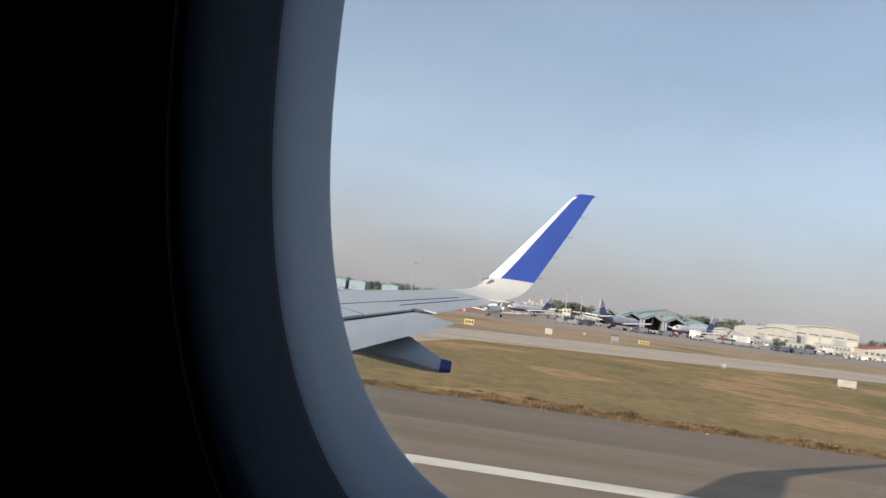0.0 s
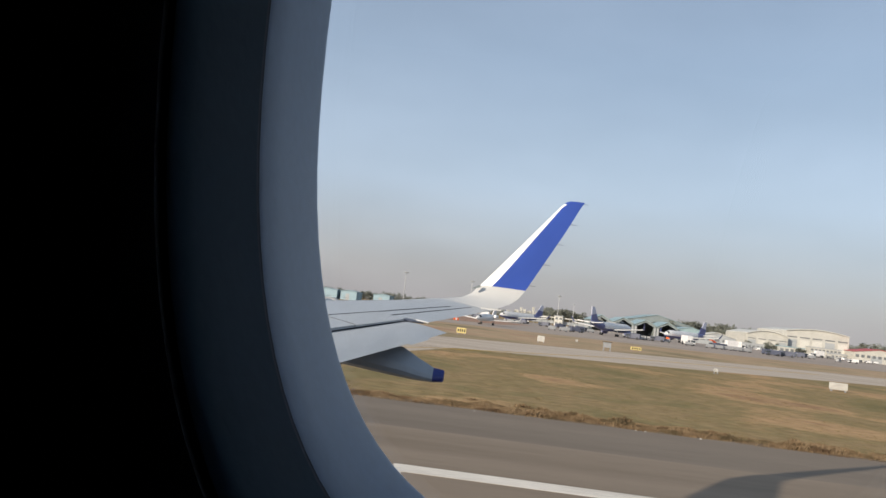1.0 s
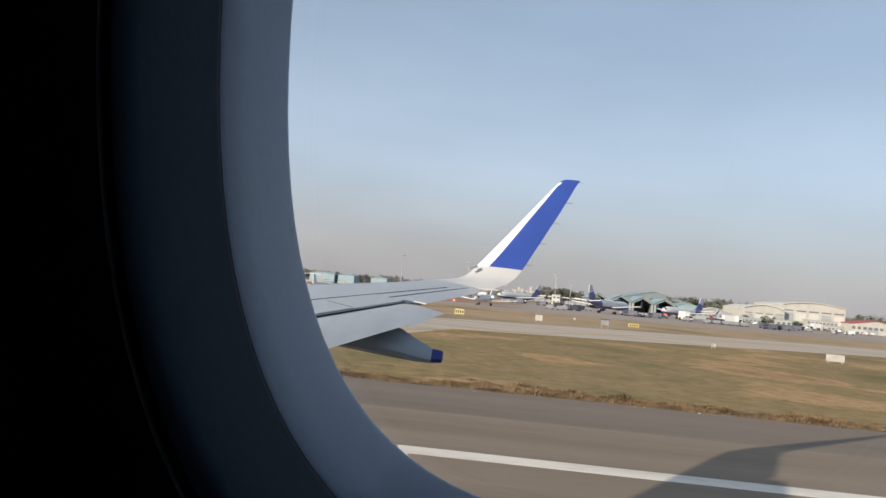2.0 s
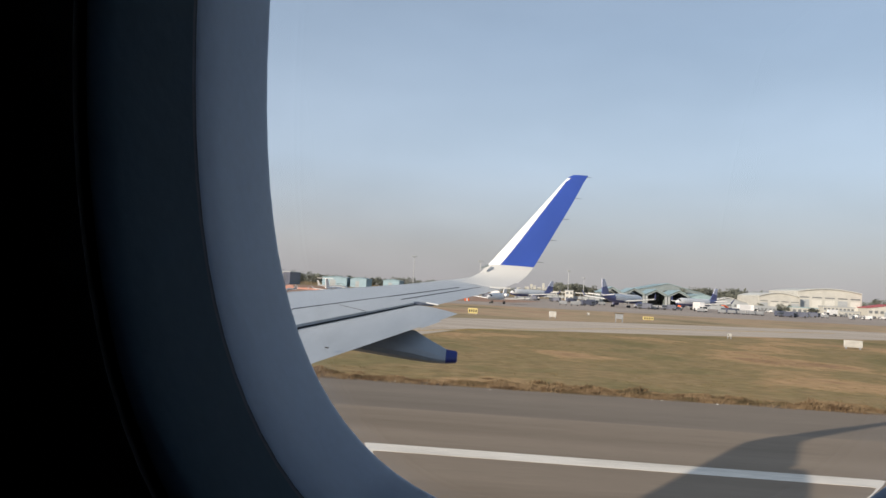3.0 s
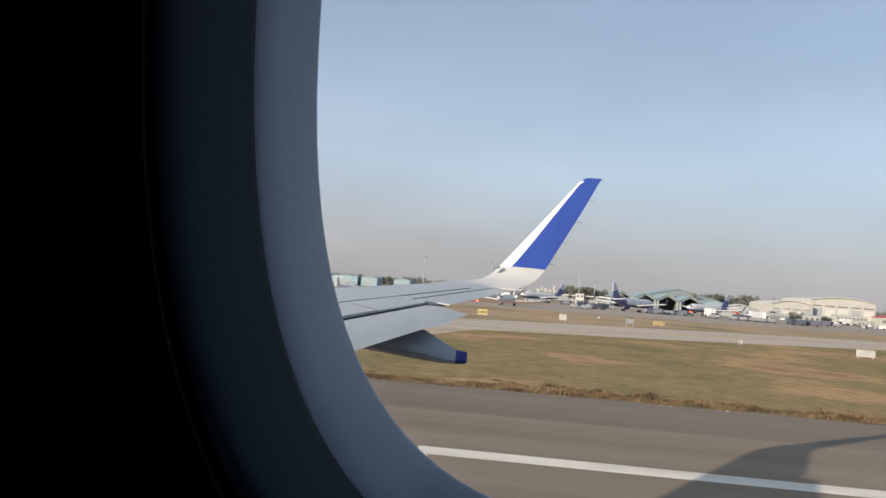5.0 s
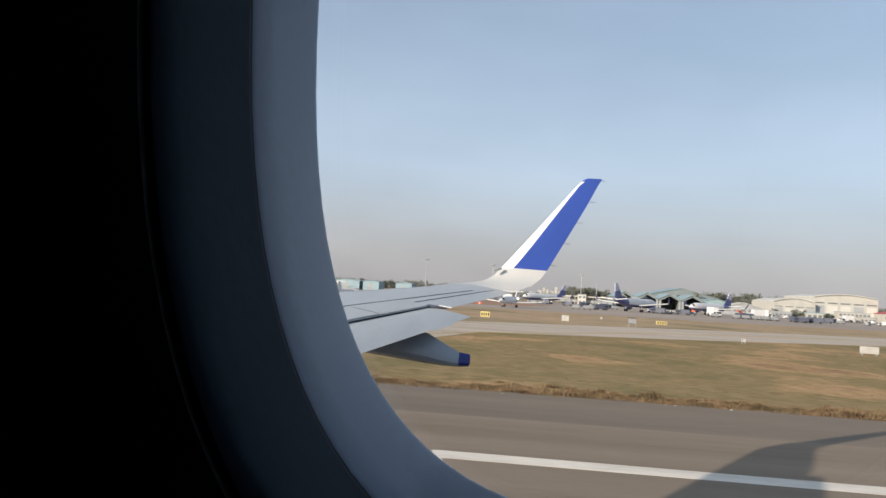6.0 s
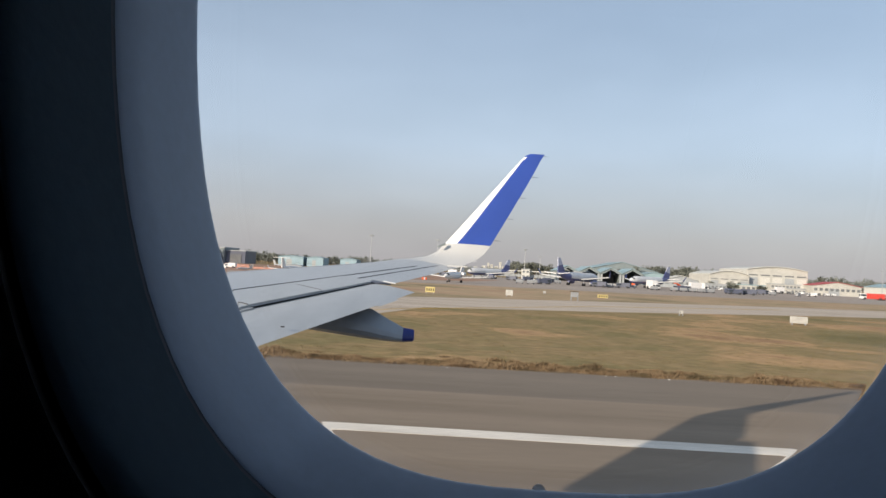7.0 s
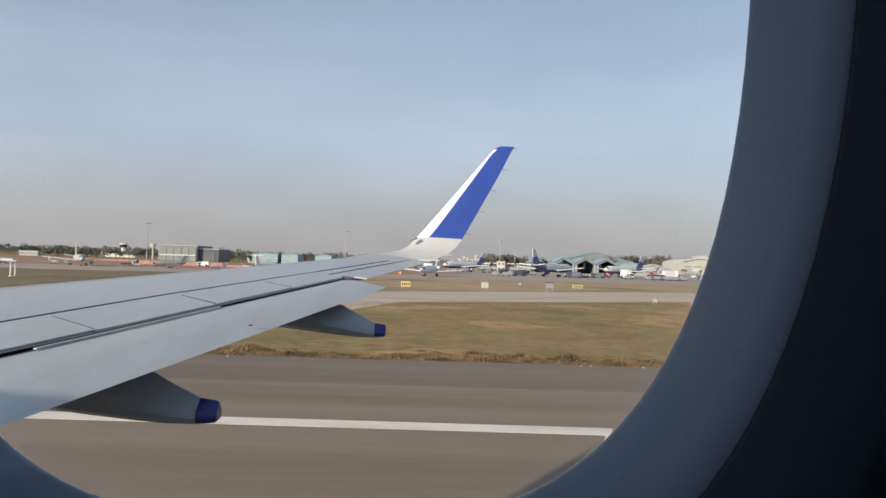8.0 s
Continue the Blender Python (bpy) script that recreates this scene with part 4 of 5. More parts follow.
fire = put(vehicle("fire_truck", "long red airport fire truck", "truck", 11.5, 2.9, 3.4, RED, 0.25, 0.95, PARKED_WHITE, "red fire trucks"), 213, 402, -0.98, 0.2)
copy_thing(fire, toward(226, 408, -0.95, 0.2))
red_car = put(vehicle("airport_car", "small red airport car", "car", 4.6, 1.8, 1.9, RED, 0.4, 0.8, RED, "red airport cars"), 241, 405, -1, 0.1)
copy_thing(red_car, toward(292, 410, -1, 0.1))
tug = put(vehicle("baggage_tug", "navy blue ramp vehicle on the apron", "vehicle", 6.0, 2.3, 2.4, SLATE, 0.35, 0.9, SLATE, "blue ramp vehicles"), 118, 332, -0.95, 0.1)
for x, y, a in ((125, 335, -0.9), (121, 345, 0.9), (16, 430, -0.8), (38, 432, 0.7), (60, 332, -0.8), (36, 330, 0.9), (73, 345, -0.9), (108, 380, -0.7), (-6, 520, 0.9), (46, 402, 0.8), (28, 420, -0.6), (66, 360, 0.5), (102, 352, 0.9), (142, 368, -0.8), (134, 362, 0.4), (156, 400, 0.9), (-10, 470, -0.7)):
    copy_thing(tug, toward(x, y, a, 0.3))
loader = put(vehicle("catering_truck", "white high-sided catering truck", "truck", 8.0, 2.5, 4.2, PARKED_WHITE, 0.28, 0.6, PARKED_WHITE, "white ramp trucks"), 88, 352, 0.3, -0.95)
for x, y, a in ((112, 372, -0.8), (150, 480, 0.9), (-4, 500, 0.9), (205, 500, -0.9)):
    copy_thing(loader, toward(x, y, a, -0.2))
white_van = put(vehicle("van", "small white van on the apron", "van", 4.9, 1.9, 2.1, PARKED_WHITE, 0.35, 0.85, PARKED_WHITE, "white vans"), -96, 318, -0.95, 0.1)
for x, y, a in ((44, 520, 0.8), (186, 410, -0.9), (52, 470, 0.9), (20, 480, -0.9), (-24, 262, 0.8)):
    copy_thing(white_van, toward(x, y, a, 0.1))


CAR_GREY = material("dull_grey_car_paint", (0.20, 0.205, 0.21), 0.4, 0.0, 0.1, 0.8, 6.0)
grey_car = put(vehicle("parked_car", "dull grey car parked beyond the apron", "car", 4.4, 1.8, 1.6, CAR_GREY, 0.62, 0.98, CAR_GREY, "parked grey cars"), 152, 500, -0.2, 0.98)
g = np.random.default_rng(15)
for i in range(22):
    copy_thing(grey_car, toward(156 + i * 4.1 + g.normal(0, 0.7), (500, 514)[i % 2] + g.normal(0, 1.5), g.normal(0, 0.5), 1.0 if i % 3 else -1.0))
pale_car = put(vehicle("parked_car", "white car parked beyond the apron", "car", 4.4, 1.8, 1.6, PARKED_WHITE, 0.62, 0.98, PARKED_WHITE, "parked white cars"), 160, 507, -0.2, 0.98)
for i in range(9):
    copy_thing(pale_car, toward(168 + i * 9.2 + g.normal(0, 1.5), (507, 492)[i % 2] + g.normal(0, 1.5), g.normal(0, 0.6), 1.0))


def dolly(label):
    top = thing("baggage_dolly", label, "cart", "baggage dollies")
    part("deck", rounded(-1.6, -0.8, 0.45, 1.6, 0.8, 0.6, 0.03), STEEL, top)
    part("container", rounded(-1.5, -0.75, 0.62, 1.5, 0.75, 1.7, 0.08), MID_GREY, top)
    for s in (-1, 1):
        for x in (-1.2, 1.2):
            part("wheel", tubed((x, s * 0.8 - 0.1, 0.22), (x, s * 0.8 + 0.1, 0.22), 0.22, n=10), DARK, top)
    return top


cart = dolly("grey baggage dolly parked in a row")
cart.matrix_basis = toward(92, 332, 1, 0)
g = np.random.default_rng(33)
for cx, cy, n in ((40, 395, 7), (62, 352, 6), (112, 352, 6), (150, 372, 5), (8, 440, 5)):
    for i in range(n):
        copy_thing(cart, toward(cx + g.normal(0, 9), cy + g.normal(0, 5), 1, g.normal(0, 0.6)))
for i, (x, y) in enumerate(((96, 332), (100, 333), (104, 333), (24, 310), (28.5, 310), (32, 330), (84, 334), (108, 334), (64, 336), (10, 420), (14, 420))):
    copy_thing(cart, toward(x, y, 1, 0.05 * (i % 3)))


def stairs(label, paint):
    top = thing("passenger_stairs", label, "stairs", "ramp stairs")
    part("chassis", rounded(-3, -1.0, 0.4, 3, 1.0, 0.9, 0.06), paint, top)
    bm = bmesh.new()
    plate(bm, [(-3, 0, 0.9), (2.2, 0, 3.5), (3.2, 0, 3.5), (3.2, 0, 3.2), (2.2, 0, 3.2), (-2.6, 0, 0.75)], 1.6, (0, 1, 0))
    part("flight", bm, paint, top)
    for s in (-1, 1):
        part("handrail", tubed((-3, 0.8 * s, 1.9), (2.2, 0.8 * s, 4.5), 0.05, n=6), STEEL, top)
        part("post", tubed((2.2, 0.8 * s, 3.5), (2.2, 0.8 * s, 4.5), 0.05, n=6), STEEL, top)
        for x in (-2, 2):
            part("wheel", tubed((x, s - 0.15, 0.4), (x, s + 0.15, 0.4), 0.4, n=12), DARK, top)
    return top


ramp = stairs("orange passenger boarding stairs", ORANGE)
ramp.matrix_basis = toward(104, 366, 0.8, 0.5)
copy_thing(ramp, toward(268, 430, 0.9, 0.2))


# ---- airport: buildings ----
def gabled(name, label, category, x, y, width, depth, eave, ridge, wall, roof, opening=0.0, turn=0.0, group="", windows=0):
    """A shed with its gable towards the runway; opening is the share of the front left open."""
    top = thing(name, label, category, group)
    w = width / 2
    if opening:
        o = w * opening
        h = eave * 0.86
        bm = bmesh.new()
        loft(bm, [[(a, yy, b) for a, b in ((-w, 0), (-o, 0), (-o, h), (0, h + (ridge - eave) * opening), (o, h), (o, 0), (w, 0), (w, eave), (0, ridge), (-w, eave))] for yy in (0, 0.5)])
        part("front_wall", bm, wall, top)
        bm = bmesh.new()
        box(bm, -o, depth * 0.6, 0, o, depth * 0.6 + 0.3, h)
        part("inner_wall", bm, SHADE, top, "dark interior")
        part("door_leaf", boxed(-w * 0.98, -0.35, 0.05, -o * 0.92, -0.05, h * 0.97), GREY_CLAD, top, "grey sliding door leaf")
        part("door_leaf", boxed(o * 0.92, -0.35, 0.05, w * 0.98, -0.05, h * 0.97), GREY_CLAD, top, "grey sliding door leaf")
    else:
        bm = bmesh.new()
        loft(bm, [[(a, yy, b) for a, b in ((-w, 0), (w, 0), (w, eave), (0, ridge), (-w, eave))] for yy in (0, 0.5)])
        part("front_wall", bm, wall, top)
        part("door", boxed(-w * 0.35, -0.1, 0.02, w * 0.1, 0.0, eave * 0.7), GREY_CLAD, top)
    for s in (-1, 1):
        part("side_wall", boxed(min(s * w, s * (w - 0.4)), 0.5, 0, max(s * w, s * (w - 0.4)), depth, eave), wall, top)
        bm = bmesh.new()
        plate(bm, [(s * (w + 0.6), -0.8, eave - 0.1), (0, -0.8, ridge + 0.15), (0, depth, ridge + 0.15), (s * (w + 0.6), depth, eave - 0.1)], 0.3, (0, 0, 1))
        part("roof_slope", bm, roof, top)
    part("back_wall", boxed(-w, depth, 0, w, depth + 0.4, eave), wall, top)
    for i in range(windows):
        xx = -w + (i + 0.5) * width / windows
        part("window", boxed(xx - width / windows * 0.3, -0.12, eave * 0.45, xx + width / windows * 0.3, 0.02, eave * 0.72), DULL_GLASS, top)
    top.matrix_basis = pose(x, y, 0.0, 0, 0, turn)
    return top


# teal hangars with dark open fronts
bay = gabled("hangar", "teal metal hangar with a wide dark open front", "hangar", 101, 605, 16.6, 40, 8.0, 12.2, HALL_CLAD, TEAL, 0.86, 0, "row of teal hangars")
for x in (84, 118, 135):
    copy_thing(bay, pose(x, 605, 0))
gabled("hangar", "large teal hangar with a low ridged roof", "hangar", 136, 652, 60, 60, 11.0, 18.0, HALL_CLAD, TEAL, 0.45, 0, "row of teal hangars")
gabled("shed", "teal metal store beside the hangars", "building", 154, 612, 20, 30, 8.5, 10.4, TEAL, TEAL, 0, 0, "", 0)
gabled("shed", "cream shed with a pale low roof", "building", 150, 525, 24, 14, 5.5, 8.2, GREY_CLAD, HAZED_WHITE, 0, 0, "", 5)


def flat_block(name, label, category, x0, x1, y, depth, storeys, storey, wall, trim, bays, roof=None, group=""):
    """A block with a row of window openings on each storey and a parapet."""
    top = thing(name, label, category, group)
    h = storeys * storey
    part("wall", boxed(x0, y, 0, x1, y + depth, h), wall, top)
    part("parapet", boxed(x0 - 0.3, y - 0.3, h, x1 + 0.3, y + depth + 0.3, h + 0.6), roof or trim, top)
    for s in range(storeys):
        z = s * storey + storey * 0.35
        for i in range(bays):
            a = x0 + (x1 - x0) * (i + 0.18) / bays
            b = x0 + (x1 - x0) * (i + 0.82) / bays
            w = part("window", boxed(a, y - 0.05, z, b, y + 0.3, z + storey * 0.38), DULL_GLASS, top)
            part("sill", boxed(a - 0.1, y - 0.3, z - 0.2, b + 0.1, y, z - 0.02), trim, w)
    return top


def arched_hangar(label, x0, x1, y, depth, eave, crown, doors, group):
    top = thing("hangar", label, "hangar", group)
    n = 14
    arc = [(x0 + (x1 - x0) * i / n, eave + (crown - eave) * math.sin(math.pi * (0.12 + 0.76 * i / n))) for i in range(n + 1)]
    bm = bmesh.new()
    loft(bm, [[(a, yy, b) for a, b in [(x0, 0)] + arc + [(x1, 0)]] for yy in (y, y + 0.6)])
    part("front_wall", bm, CREAM, top)
    bm = bmesh.new()
    for yy in (0,):
        loft(bm, [[(a, y - 1.2, b + 0.1) for a, b in arc] + [(a, y - 1.2, b + 0.5) for a, b in reversed(arc)], [(a, y + depth, b + 0.1) for a, b in arc] + [(a, y + depth, b + 0.5) for a, b in reversed(arc)]])
    part("roof", bm, HAZED_WHITE, top, "", True)
    for s, x in ((0, x0), (1, x1)):
        part("side_wall", boxed(x - 0.25, y + 0.6, 0, x + 0.25, y + depth, arc[-s][1]), CREAM, top)
    part("back_wall", boxed(x0, y + depth - 0.4, 0, x1, y + depth, eave), CREAM, top)
    for i in range(doors):
        a, b = x0 + (x1 - x0) * (i + 0.12) / doors, x0 + (x1 - x0) * (i + 0.88) / doors
        part("door_panel", boxed(a, y - 0.35, 0.02, b, y - 0.02, eave * 0.72), HAZED_WHITE if i % 3 else GREY_CLAD, top)
        part("clerestory", boxed(a, y - 0.10, eave * 0.80, b, y - 0.02, eave * 0.86), DULL_GLASS, top)
    return top


arched_hangar("long low white arched hangar", 181, 209.4, 562, 50, 9.4, 13.6, 4, "white arched hangars")
arched_hangar("tall white arched hangar with cream front", 210, 254, 568, 60, 14.6, 18.4, 5, "white arched hangars")
flat_block("building", "two-storey white office block below the hangars", "building", 222, 243, 554, 8, 2, 3.0, CREAM, GREY_CLAD, 8)
flat_block("building", "long low store with a grey roof", "building", 160, 184, 535, 9, 1, 3.6, GREY_CLAD, GREY_CLAD, 9)
flat_block("building", "small cream pump house", "building", 226, 236, 530, 6, 1, 3.2, CREAM, GREY_CLAD, 4)
flat_block("building", "low cream workshop with a teal roof", "building", 196, 213, 540, 9, 1, 4.2, CREAM, TEAL, 5, TEAL)
gabled("terminal_building", "old terminal with a long red roof", "building", 268, 552, 34, 20, 7.0, 9.6, CREAM, RED_ROOF, 0, 0, "", 9)
gabled("fire_station", "white vehicle station with a teal roof and open bays", "building", 272, 480, 18, 26, 7.4, 9.4, HAZED_WHITE, TEAL, 0.6)
flat_block("building", "small white watch room beside the vehicle station", "building", 283, 292, 482, 9, 3, 3.1, HAZED_WHITE, GREY_CLAD, 3)
for x, w, y in ((-156, 23, 700), (-134, 15, 702), (-103, 15, 700)):
    gabled("shed", "long pale blue metal shed", "building", x, y, w, 30, 8.2, 9.1, PALE_BLUE, PALE_BLUE, 0, 0, "pale blue sheds", 0)
hall = thing("hangar", "wide flat-roofed grey-teal hangar with a white door track", "hangar")
part("wall", boxed(-217, 600, 0, -186.6, 640, 11.6), HALL_CLAD, hall)
part("roof", boxed(-217.5, 599.4, 11.6, -186.2, 640.5, 12.4), GREY_CLAD, hall)
part("door_track", boxed(-215, 598.6, 4.0, -187.5, 599.4, 5.0), HAZED_WHITE, hall, "white horizontal door track")
for i in range(5):
    part("door_leaf", boxed(-216 + i * 5.8, 599.3, 0.02, -210.6 + i * 5.8, 599.8, 10.4), HALL_CLAD, hall)
# shaded open bay beside the hall: its shade is the walls' dark colour
wing_hall = thing("hangar", "open shade beside the wide hangar, built as dark blue-grey walls", "hangar")
part("wall", boxed(-186.0, 604, 0, -171, 636, 9.6), SLATE, wing_hall)
part("roof", boxed(-186.1, 603.5, 9.6, -170.6, 636.4, 10.3), GREY_CLAD, wing_hall)
part("door", boxed(-183, 603.6, 0.02, -174, 603.9, 7.2), SHADE, wing_hall)
flat_block("building", "low white building among the trees", "building", -379, -362, 700, 12, 1, 3.8, CREAM, GREY_CLAD, 9)
flat_block("building", "low white building with a flat roof", "building", -52, -24, 690, 12, 1, 4.0, HAZED_WHITE, CREAM, 7)
canopy = thing("walkway_canopy", "long thin white canopy on slim posts", "canopy")
part("roof", boxed(12, 598, 5.6, 74, 601, 6.3), HAZED_WHITE, canopy)
part("rear_screen", boxed(12, 600.6, 1.2, 74, 600.9, 3.4), GREY_CLAD, canopy, "grey rear screen")
for i in range(14):
    part("post", boxed(13 + i * 4.6, 598.3, 0, 13.35 + i * 4.6, 598.65, 5.6), STEEL, canopy)
kiosk = flat_block("kiosk", "small white two-storey kiosk by the canopy", "building", 47.5, 53.5, 596, 6, 2, 3.6, HAZED_WHITE, GREY_CLAD, 2, None, "white apron kiosks")
copy_thing(kiosk, pose(41, 4, 0))
flat_block("building", "pale blue cargo shed", "building", 360, 420, 430, 20, 1, 5.5, PALE_BLUE, TEAL, 9)
for i, (x, w, h) in enumerate(((50, 9, 5), (62, 5, 7), (69, 6, 6), (79, 8, 5), (90, 5, 8), (97, 9, 5), (112, 7, 6), (121, 6, 4), (30, 9, 4), (140, 10, 4))):
    flat_block("apartment_block", "far white apartment tower above the trees", "building", x, x + w, 1800, 14, h, 3.3, HAZED_WHITE, HAZED_WHITE, 4, None, "far apartment towers")

tower = thing("control_tower", "white airport control tower with a glazed cab", "tower")
part("shaft", tubed((-366, 900, 0), (-366, 900, 11.5), 2.6, 2.4, n=16), HAZED_WHITE, tower)
part("cab", tubed((-366, 900, 11.5), (-366, 900, 14.8), 3.4, 4.4, n=12), GLASS_DARK, tower)
part("roof", tubed((-366, 900, 14.8), (-366, 900, 16.2), 4.7, 4.0, n=12), HAZED_WHITE, tower)
part("base", boxed(-385, 894, 0, -348, 906, 4.2), HAZED_WHITE, tower)
tank = thing("water_tower", "pale water tower beside the grey hangar", "tower")
part("stem", tubed((-229, 622, 0), (-229, 622, 10), 0.9, 0.8, n=12), CONCRETE, tank)
part("tank", tubed((-229, 622, 10), (-229, 622, 13.0), 1.4, 2.6, n=14), HAZED_WHITE, tank)


def light_mast(h):
    top = thing("light_mast", "tall grey floodlight mast on the apron", "light mast", "apron light masts")
    part("pole", tubed((0, 0, 0), (0, 0, h), 0.32, 0.14, n=10), STEEL, top)
    part("head_ring", tubed((0, 0, h - 0.6), (0, 0, h - 0.2), 1.1, 1.1, n=12), STEEL, top)
    for i in range(8):
        a = 2 * math.pi * i / 8
        c, s = math.cos(a) * 1.4, math.sin(a) * 1.4
        part("floodlight", rounded(c - 0.3, s - 0.3, h - 0.9, c + 0.3, s + 0.3, h - 0.3, 0.05), GREY_CLAD, top)
    return top


mast = light_mast(22)
mast.matrix_basis = pose(-158, 420, 0)
for x, y, k in ((-71, 600, 1.28), (-20, 640, 1.3), (41, 400, 0.62), (58, 700, 1.2), (151, 560, 0.7), (255, 470, 0.8)):
    copy_thing(mast, pose(x, y, 0) @ Matrix.Diagonal((k, k, k, 1)))

# ---- airfield signs and lights ----
def sign(label, category, w, h, face, bars, group=""):
    top = thing("airfield_sign", label, category, group)
    part("panel", rounded(-w / 2, -0.12, 0.25, w / 2, 0.12, 0.25 + h, 0.03), face, top)
    for s in (-1, 1):
        part("leg", boxed(s * w * 0.38 - 0.05, -0.08, 0, s * w * 0.38 + 0.05, 0.08, 0.26), STEEL, top)
    for i in range(bars):
        x = -w * 0.34 + i * w * 0.68 / max(bars - 1, 1)
        part("bar", boxed(x - w * 0.06, -0.14, 0.25 + h * 0.25, x + w * 0.06, -0.119, 0.25 + h * 0.75), DARK, top)
    return top


yellow = sign("yellow taxiway sign with black marks", "sign", 1.6, 0.9, YELLOW, 4, "yellow taxiway signs")
yellow.matrix_basis = pose(-5, 130, 0)
copy_thing(yellow, pose(29, 156, 0, 0, 0, 8) @ Matrix.Diagonal((1.35, 1, 0.72, 1)))
BOARD = material("weathered_board_paint", (0.46, 0.45, 0.42), 0.7, 0.0, 0.15, 1.5, 14.0)
plain = sign("plain white airfield board in the grass", "sign", 1.25, 1.0, BOARD, 0, "white airfield boards")
plain.matrix_basis = pose(8.8, 136, 0)
copy_thing(plain, pose(39.5, 90, 0) @ Matrix.Diagonal((1.6, 1, 0.8, 1)))
marker = sign("small white marker board", "sign", 0.5, 0.4, BOARD, 1, "small markers")
marker.matrix_basis = pose(28.2, 98, 0)
copy_thing(marker, pose(18.5, 168, 0))
hut = thing("equipment_box", "small dark grey equipment box on a stand in the grass", "box")
part("cabinet", rounded(-0.9, -0.7, 0.9, 0.9, 0.7, 2.2, 0.05), MID_GREY, hut)
for x in (-0.8, 0.8):
    for y in (-0.6, 0.6):
        part("leg", boxed(x - 0.06, y - 0.06, 0, x + 0.06, y + 0.06, 0.9), STEEL, hut)
part("roof", rounded(-1.1, -0.9, 2.2, 1.1, 0.9, 2.35, 0.03), BARK, hut)
hut.matrix_basis = pose(20, 134, 0) @ Matrix.Diagonal((0.7, 0.7, 0.7, 1))


def edge_light():
    top = thing("runway_light", "low orange and white runway edge light", "light", "runway edge lights")
    part("base", tubed((0, 0, 0.016), (0, 0, 0.06), 0.16, 0.14, n=14), ORANGE, top)
    part("stem", tubed((0, 0, 0.06), (0, 0, 0.26), 0.04, n=8), ORANGE, top)
    part("lens", tubed((0, 0, 0.26), (0, 0, 0.38), 0.09, 0.06, n=12), PARKED_WHITE, top)
    return top


post = thing("marker_post", "short white marker post in the grass", "post", "white marker posts")
part("shaft", tubed((0, 0, 0), (0, 0, 2.1), 0.16, 0.13, n=10), PARKED_WHITE, post)
part("cap", tubed((0, 0, 2.1), (0, 0, 2.35), 0.20, 0.12, n=10), GREY_CLAD, post)
part("footing", tubed((0, 0, 0.0), (0, 0, 0.12), 0.35, 0.32, n=10), CONCRETE, post)
post.matrix_basis = pose(-69.5, 126, 0)
copy_thing(post, pose(-71.5, 131, 0) @ Matrix.Diagonal((0.85, 0.85, 0.9, 1)))
lamp = edge_light()
lamp.matrix_basis = pose(-44, 23.0, 0.004)
for x in (-104, 16.5, 76):
    copy_thing(lamp, pose(x, 23.0, 0.004))
barrier = thing("barrier", "red and white plastic works barrier", "barrier", "row of works barriers")
part("block", rounded(-0.9, -0.25, 0, 0.9, 0.25, 0.9, 0.08), ORANGE, barrier)
part("band", rounded(-0.3, -0.27, 0.02, 0.3, 0.27, 0.92, 0.05), PARKED_WHITE, barrier)
barrier.matrix_basis = pose(326, 250, 0)
for i in range(1, 12):
    copy_thing(barrier, pose(326 + i * 2, 250 + 0.1 * i, 0))
for i in range(6):
    copy_thing(barrier, pose(-60 + i * 9 + (i % 3), 272 + (i % 2) * 6, 0, 0, 0, 20 * (i % 2)))



def safety_fence(x0, y0, x1, y1, bays):
    """A low run of orange-red netting on posts with white feet."""
    top = thing("safety_fence", "low orange-red safety netting round the earth works", "fence", "works safety fences")
    for i in range(bays):
        a, b = i / bays, (i + 0.94) / bays
        ax, ay, bx, by = x0 + (x1 - x0) * a, y0 + (y1 - y0) * a, x0 + (x1 - x0) * b, y0 + (y1 - y0) * b
        bm = bmesh.new()
        plate(bm, [(ax, ay, 0.15), (bx, by, 0.15), (bx, by, 0.95), (ax, ay, 0.82)], 0.06, (0, 1, 0))
        part("net_panel", bm, NETTING, top)
        part("post", tubed((ax, ay - 0.1, 0.0), (ax, ay - 0.1, 1.3), 0.07, n=6), PARKED_WHITE, top)
    return top


NETTING = material("faded_orange_netting", (0.42, 0.21, 0.165), 0.8, 0.0, 0.2, 0.6, 8.0)
safety_fence(-196, 428, -158, 424, 9)
safety_fence(-160, 414, -112, 404, 10)
safety_fence(-128, 330, -78, 322, 10)

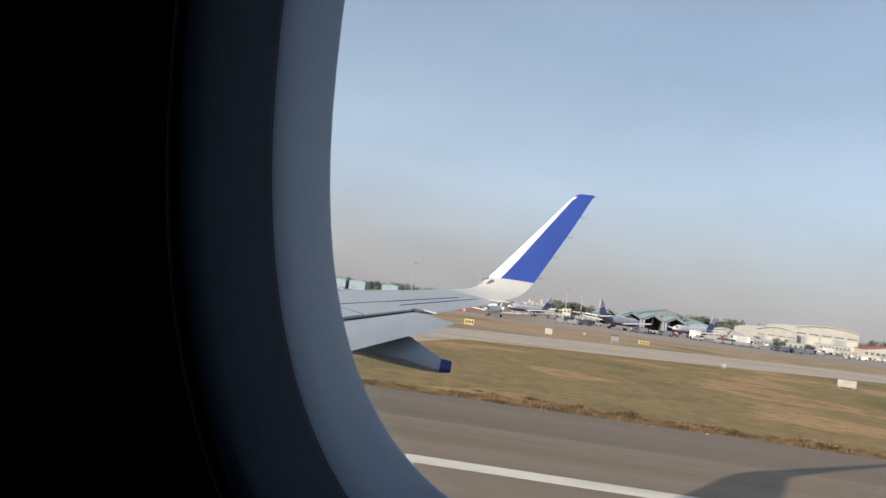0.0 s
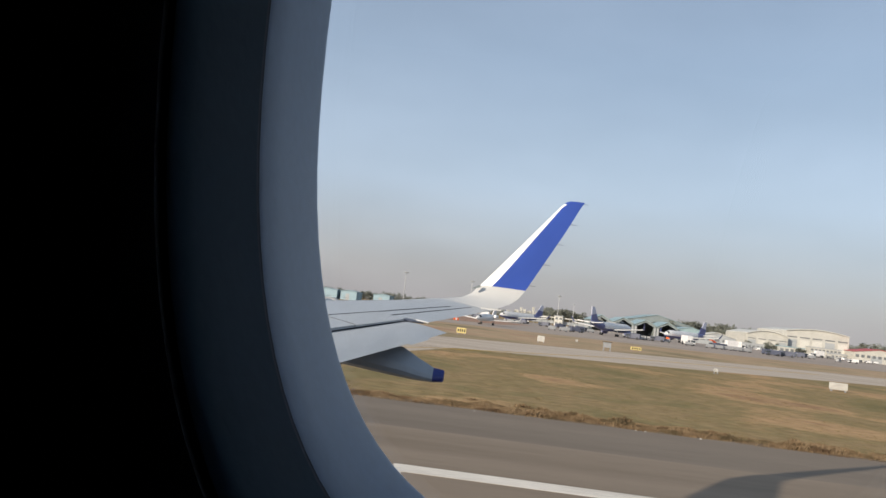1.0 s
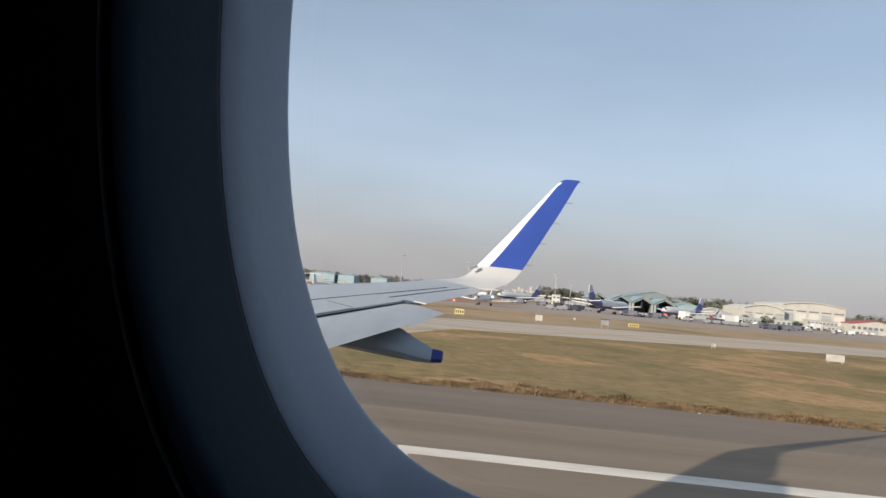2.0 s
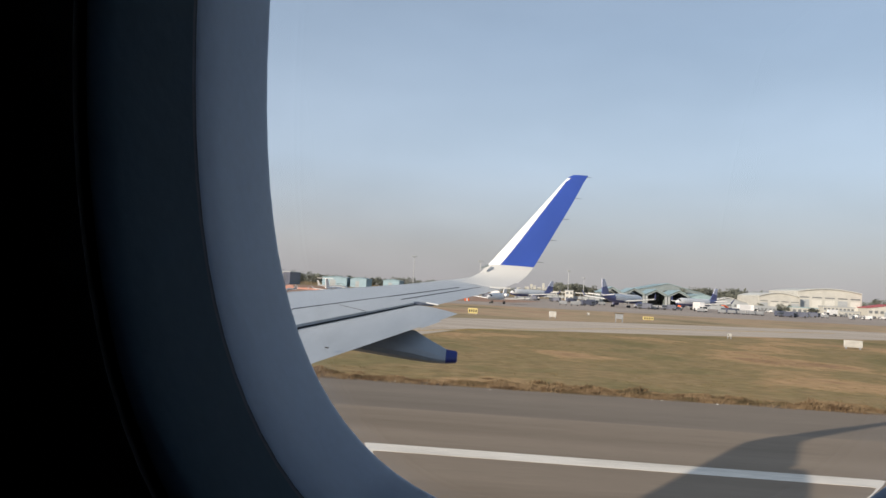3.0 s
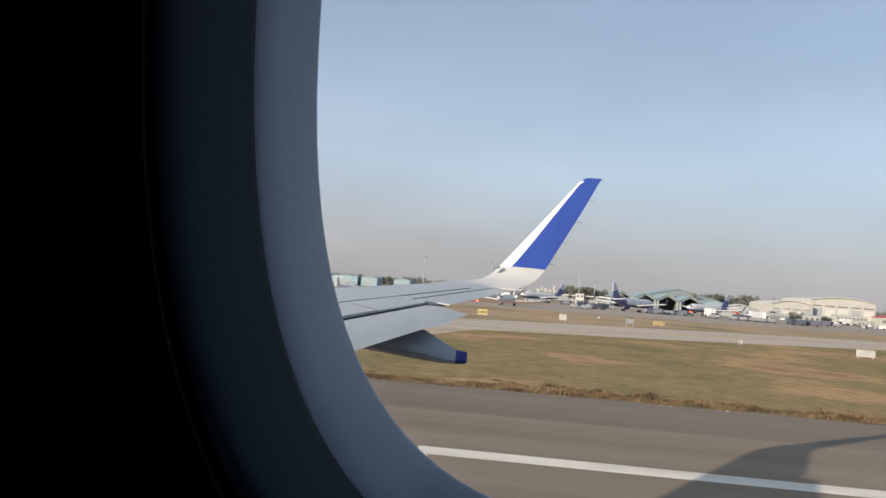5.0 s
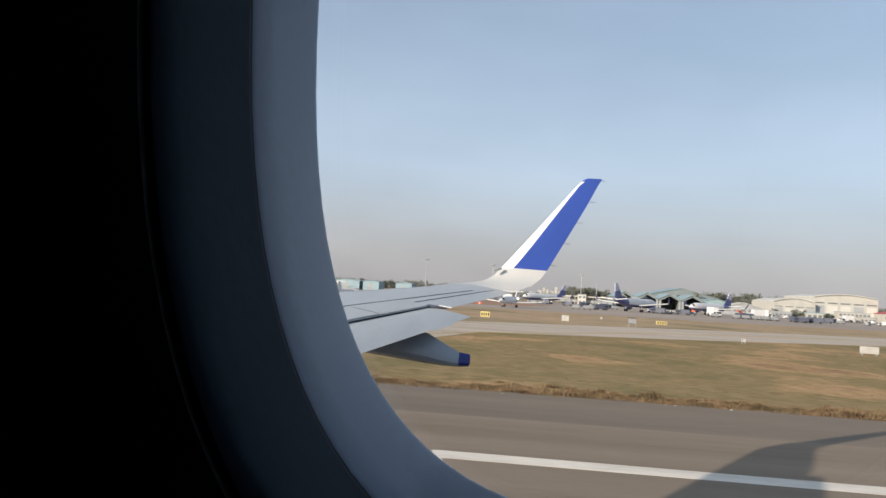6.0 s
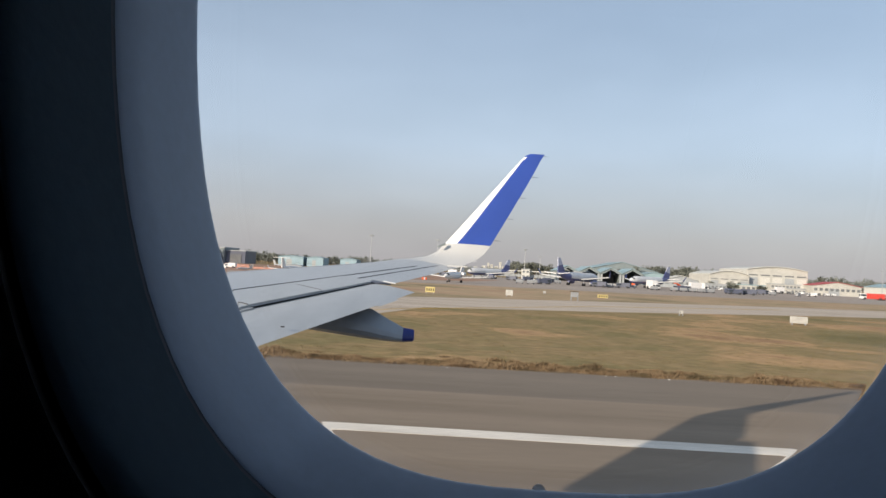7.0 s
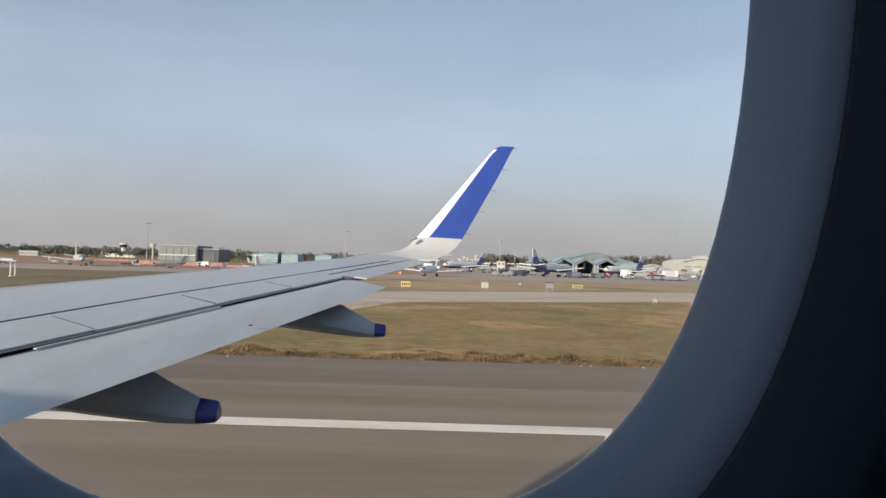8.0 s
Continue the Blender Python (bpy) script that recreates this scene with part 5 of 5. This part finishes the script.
# ---- far woods ----
def woods(name, rows, seed, label, leaf, count):
    """Trees as clumps of small leaf faces on tapered trunks, in one sheet of stuff."""
    g = np.random.default_rng(seed)
    lv, lf, tv, tf = [], [], [], []
    for x, y, h in rows:
        w = h * g.uniform(0.36, 0.6)
        k = len(tv)
        r = 0.03 * h
        for zz, rr in ((0, r), (h * 0.6, r * 0.4)):
            tv += [(x + rr, y, zz), (x, y + rr, zz), (x - rr, y, zz), (x, y - rr, zz)]
        tf += [(k + i, k + (i + 1) % 4, k + 4 + (i + 1) % 4, k + 4 + i) for i in range(4)]
        for _ in range(int(g.integers(5, 9))):
            cx, cy, cz = x + g.normal(0, w * 0.45), y + g.normal(0, w * 0.4), h * g.uniform(0.35, 0.9)
            rad = w * g.uniform(0.25, 0.5)
            for _ in range(count):
                d = g.normal(0, 1, 3)
                d /= np.linalg.norm(d)
                p = np.array((cx, cy, cz)) + d * rad * g.uniform(0.6, 1.1) * np.array((1, 1, 0.75))
                a, b = g.normal(0, 0.095 * h ** 0.75, 3), g.normal(0, 0.095 * h ** 0.75, 3)
                k = len(lv)
                lv += [tuple(p - a), tuple(p + a * 0.8 + b * 0.4), tuple(p + b)]
                lf.append((k, k + 1, k + 2))
    me = bpy.data.meshes.new(name)
    n = len(lv)
    me.from_pydata(lv + tv, [], lf + [tuple(i + n for i in f) for f in tf])
    me.materials.append(leaf)
    me.materials.append(BARK)
    idx = np.zeros(len(me.polygons), dtype=np.int32)
    idx[len(lf):] = 1
    me.polygons.foreach_set("material_index", idx)
    return tagged(new(name, me), label, "trees", kind="stuff")


g = np.random.default_rng(11)
belt = []
for x in np.linspace(-1100, 1500, 1150):
    rise = min(max((x - 20) / 260, 0.0), 1.0)
    y = g.uniform(880, 1080)
    dip = 0.8 if 10 < x < 58 else 1.1 if x < 100 else 1.0
    belt.append((x + g.normal(0, 3), y, (10 + 7 * rise + 5 * noise.noise((x * 0.013, 3.1, 0))) * g.uniform(0.75, 1.12) * dip * y / 930))
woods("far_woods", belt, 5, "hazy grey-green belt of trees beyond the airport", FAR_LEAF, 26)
near = [(g.uniform(-460, -60), g.uniform(720, 800), g.uniform(7, 11)) for _ in range(150)] + [(g.uniform(120, 330), g.uniform(640, 720), g.uniform(9, 15)) for _ in range(46)]
near += [(g.uniform(166, 215), g.uniform(535, 556), g.uniform(3.5, 6.5)) for _ in range(13)] + [(g.uniform(50, 84), g.uniform(740, 800), g.uniform(12, 16)) for _ in range(26)]
near += [(g.uniform(166, 214), g.uniform(690, 720), g.uniform(14, 18)) for _ in range(24)]
woods("airport_trees", near, 6, "dark green trees among the sheds and hangars", LEAF, 46)
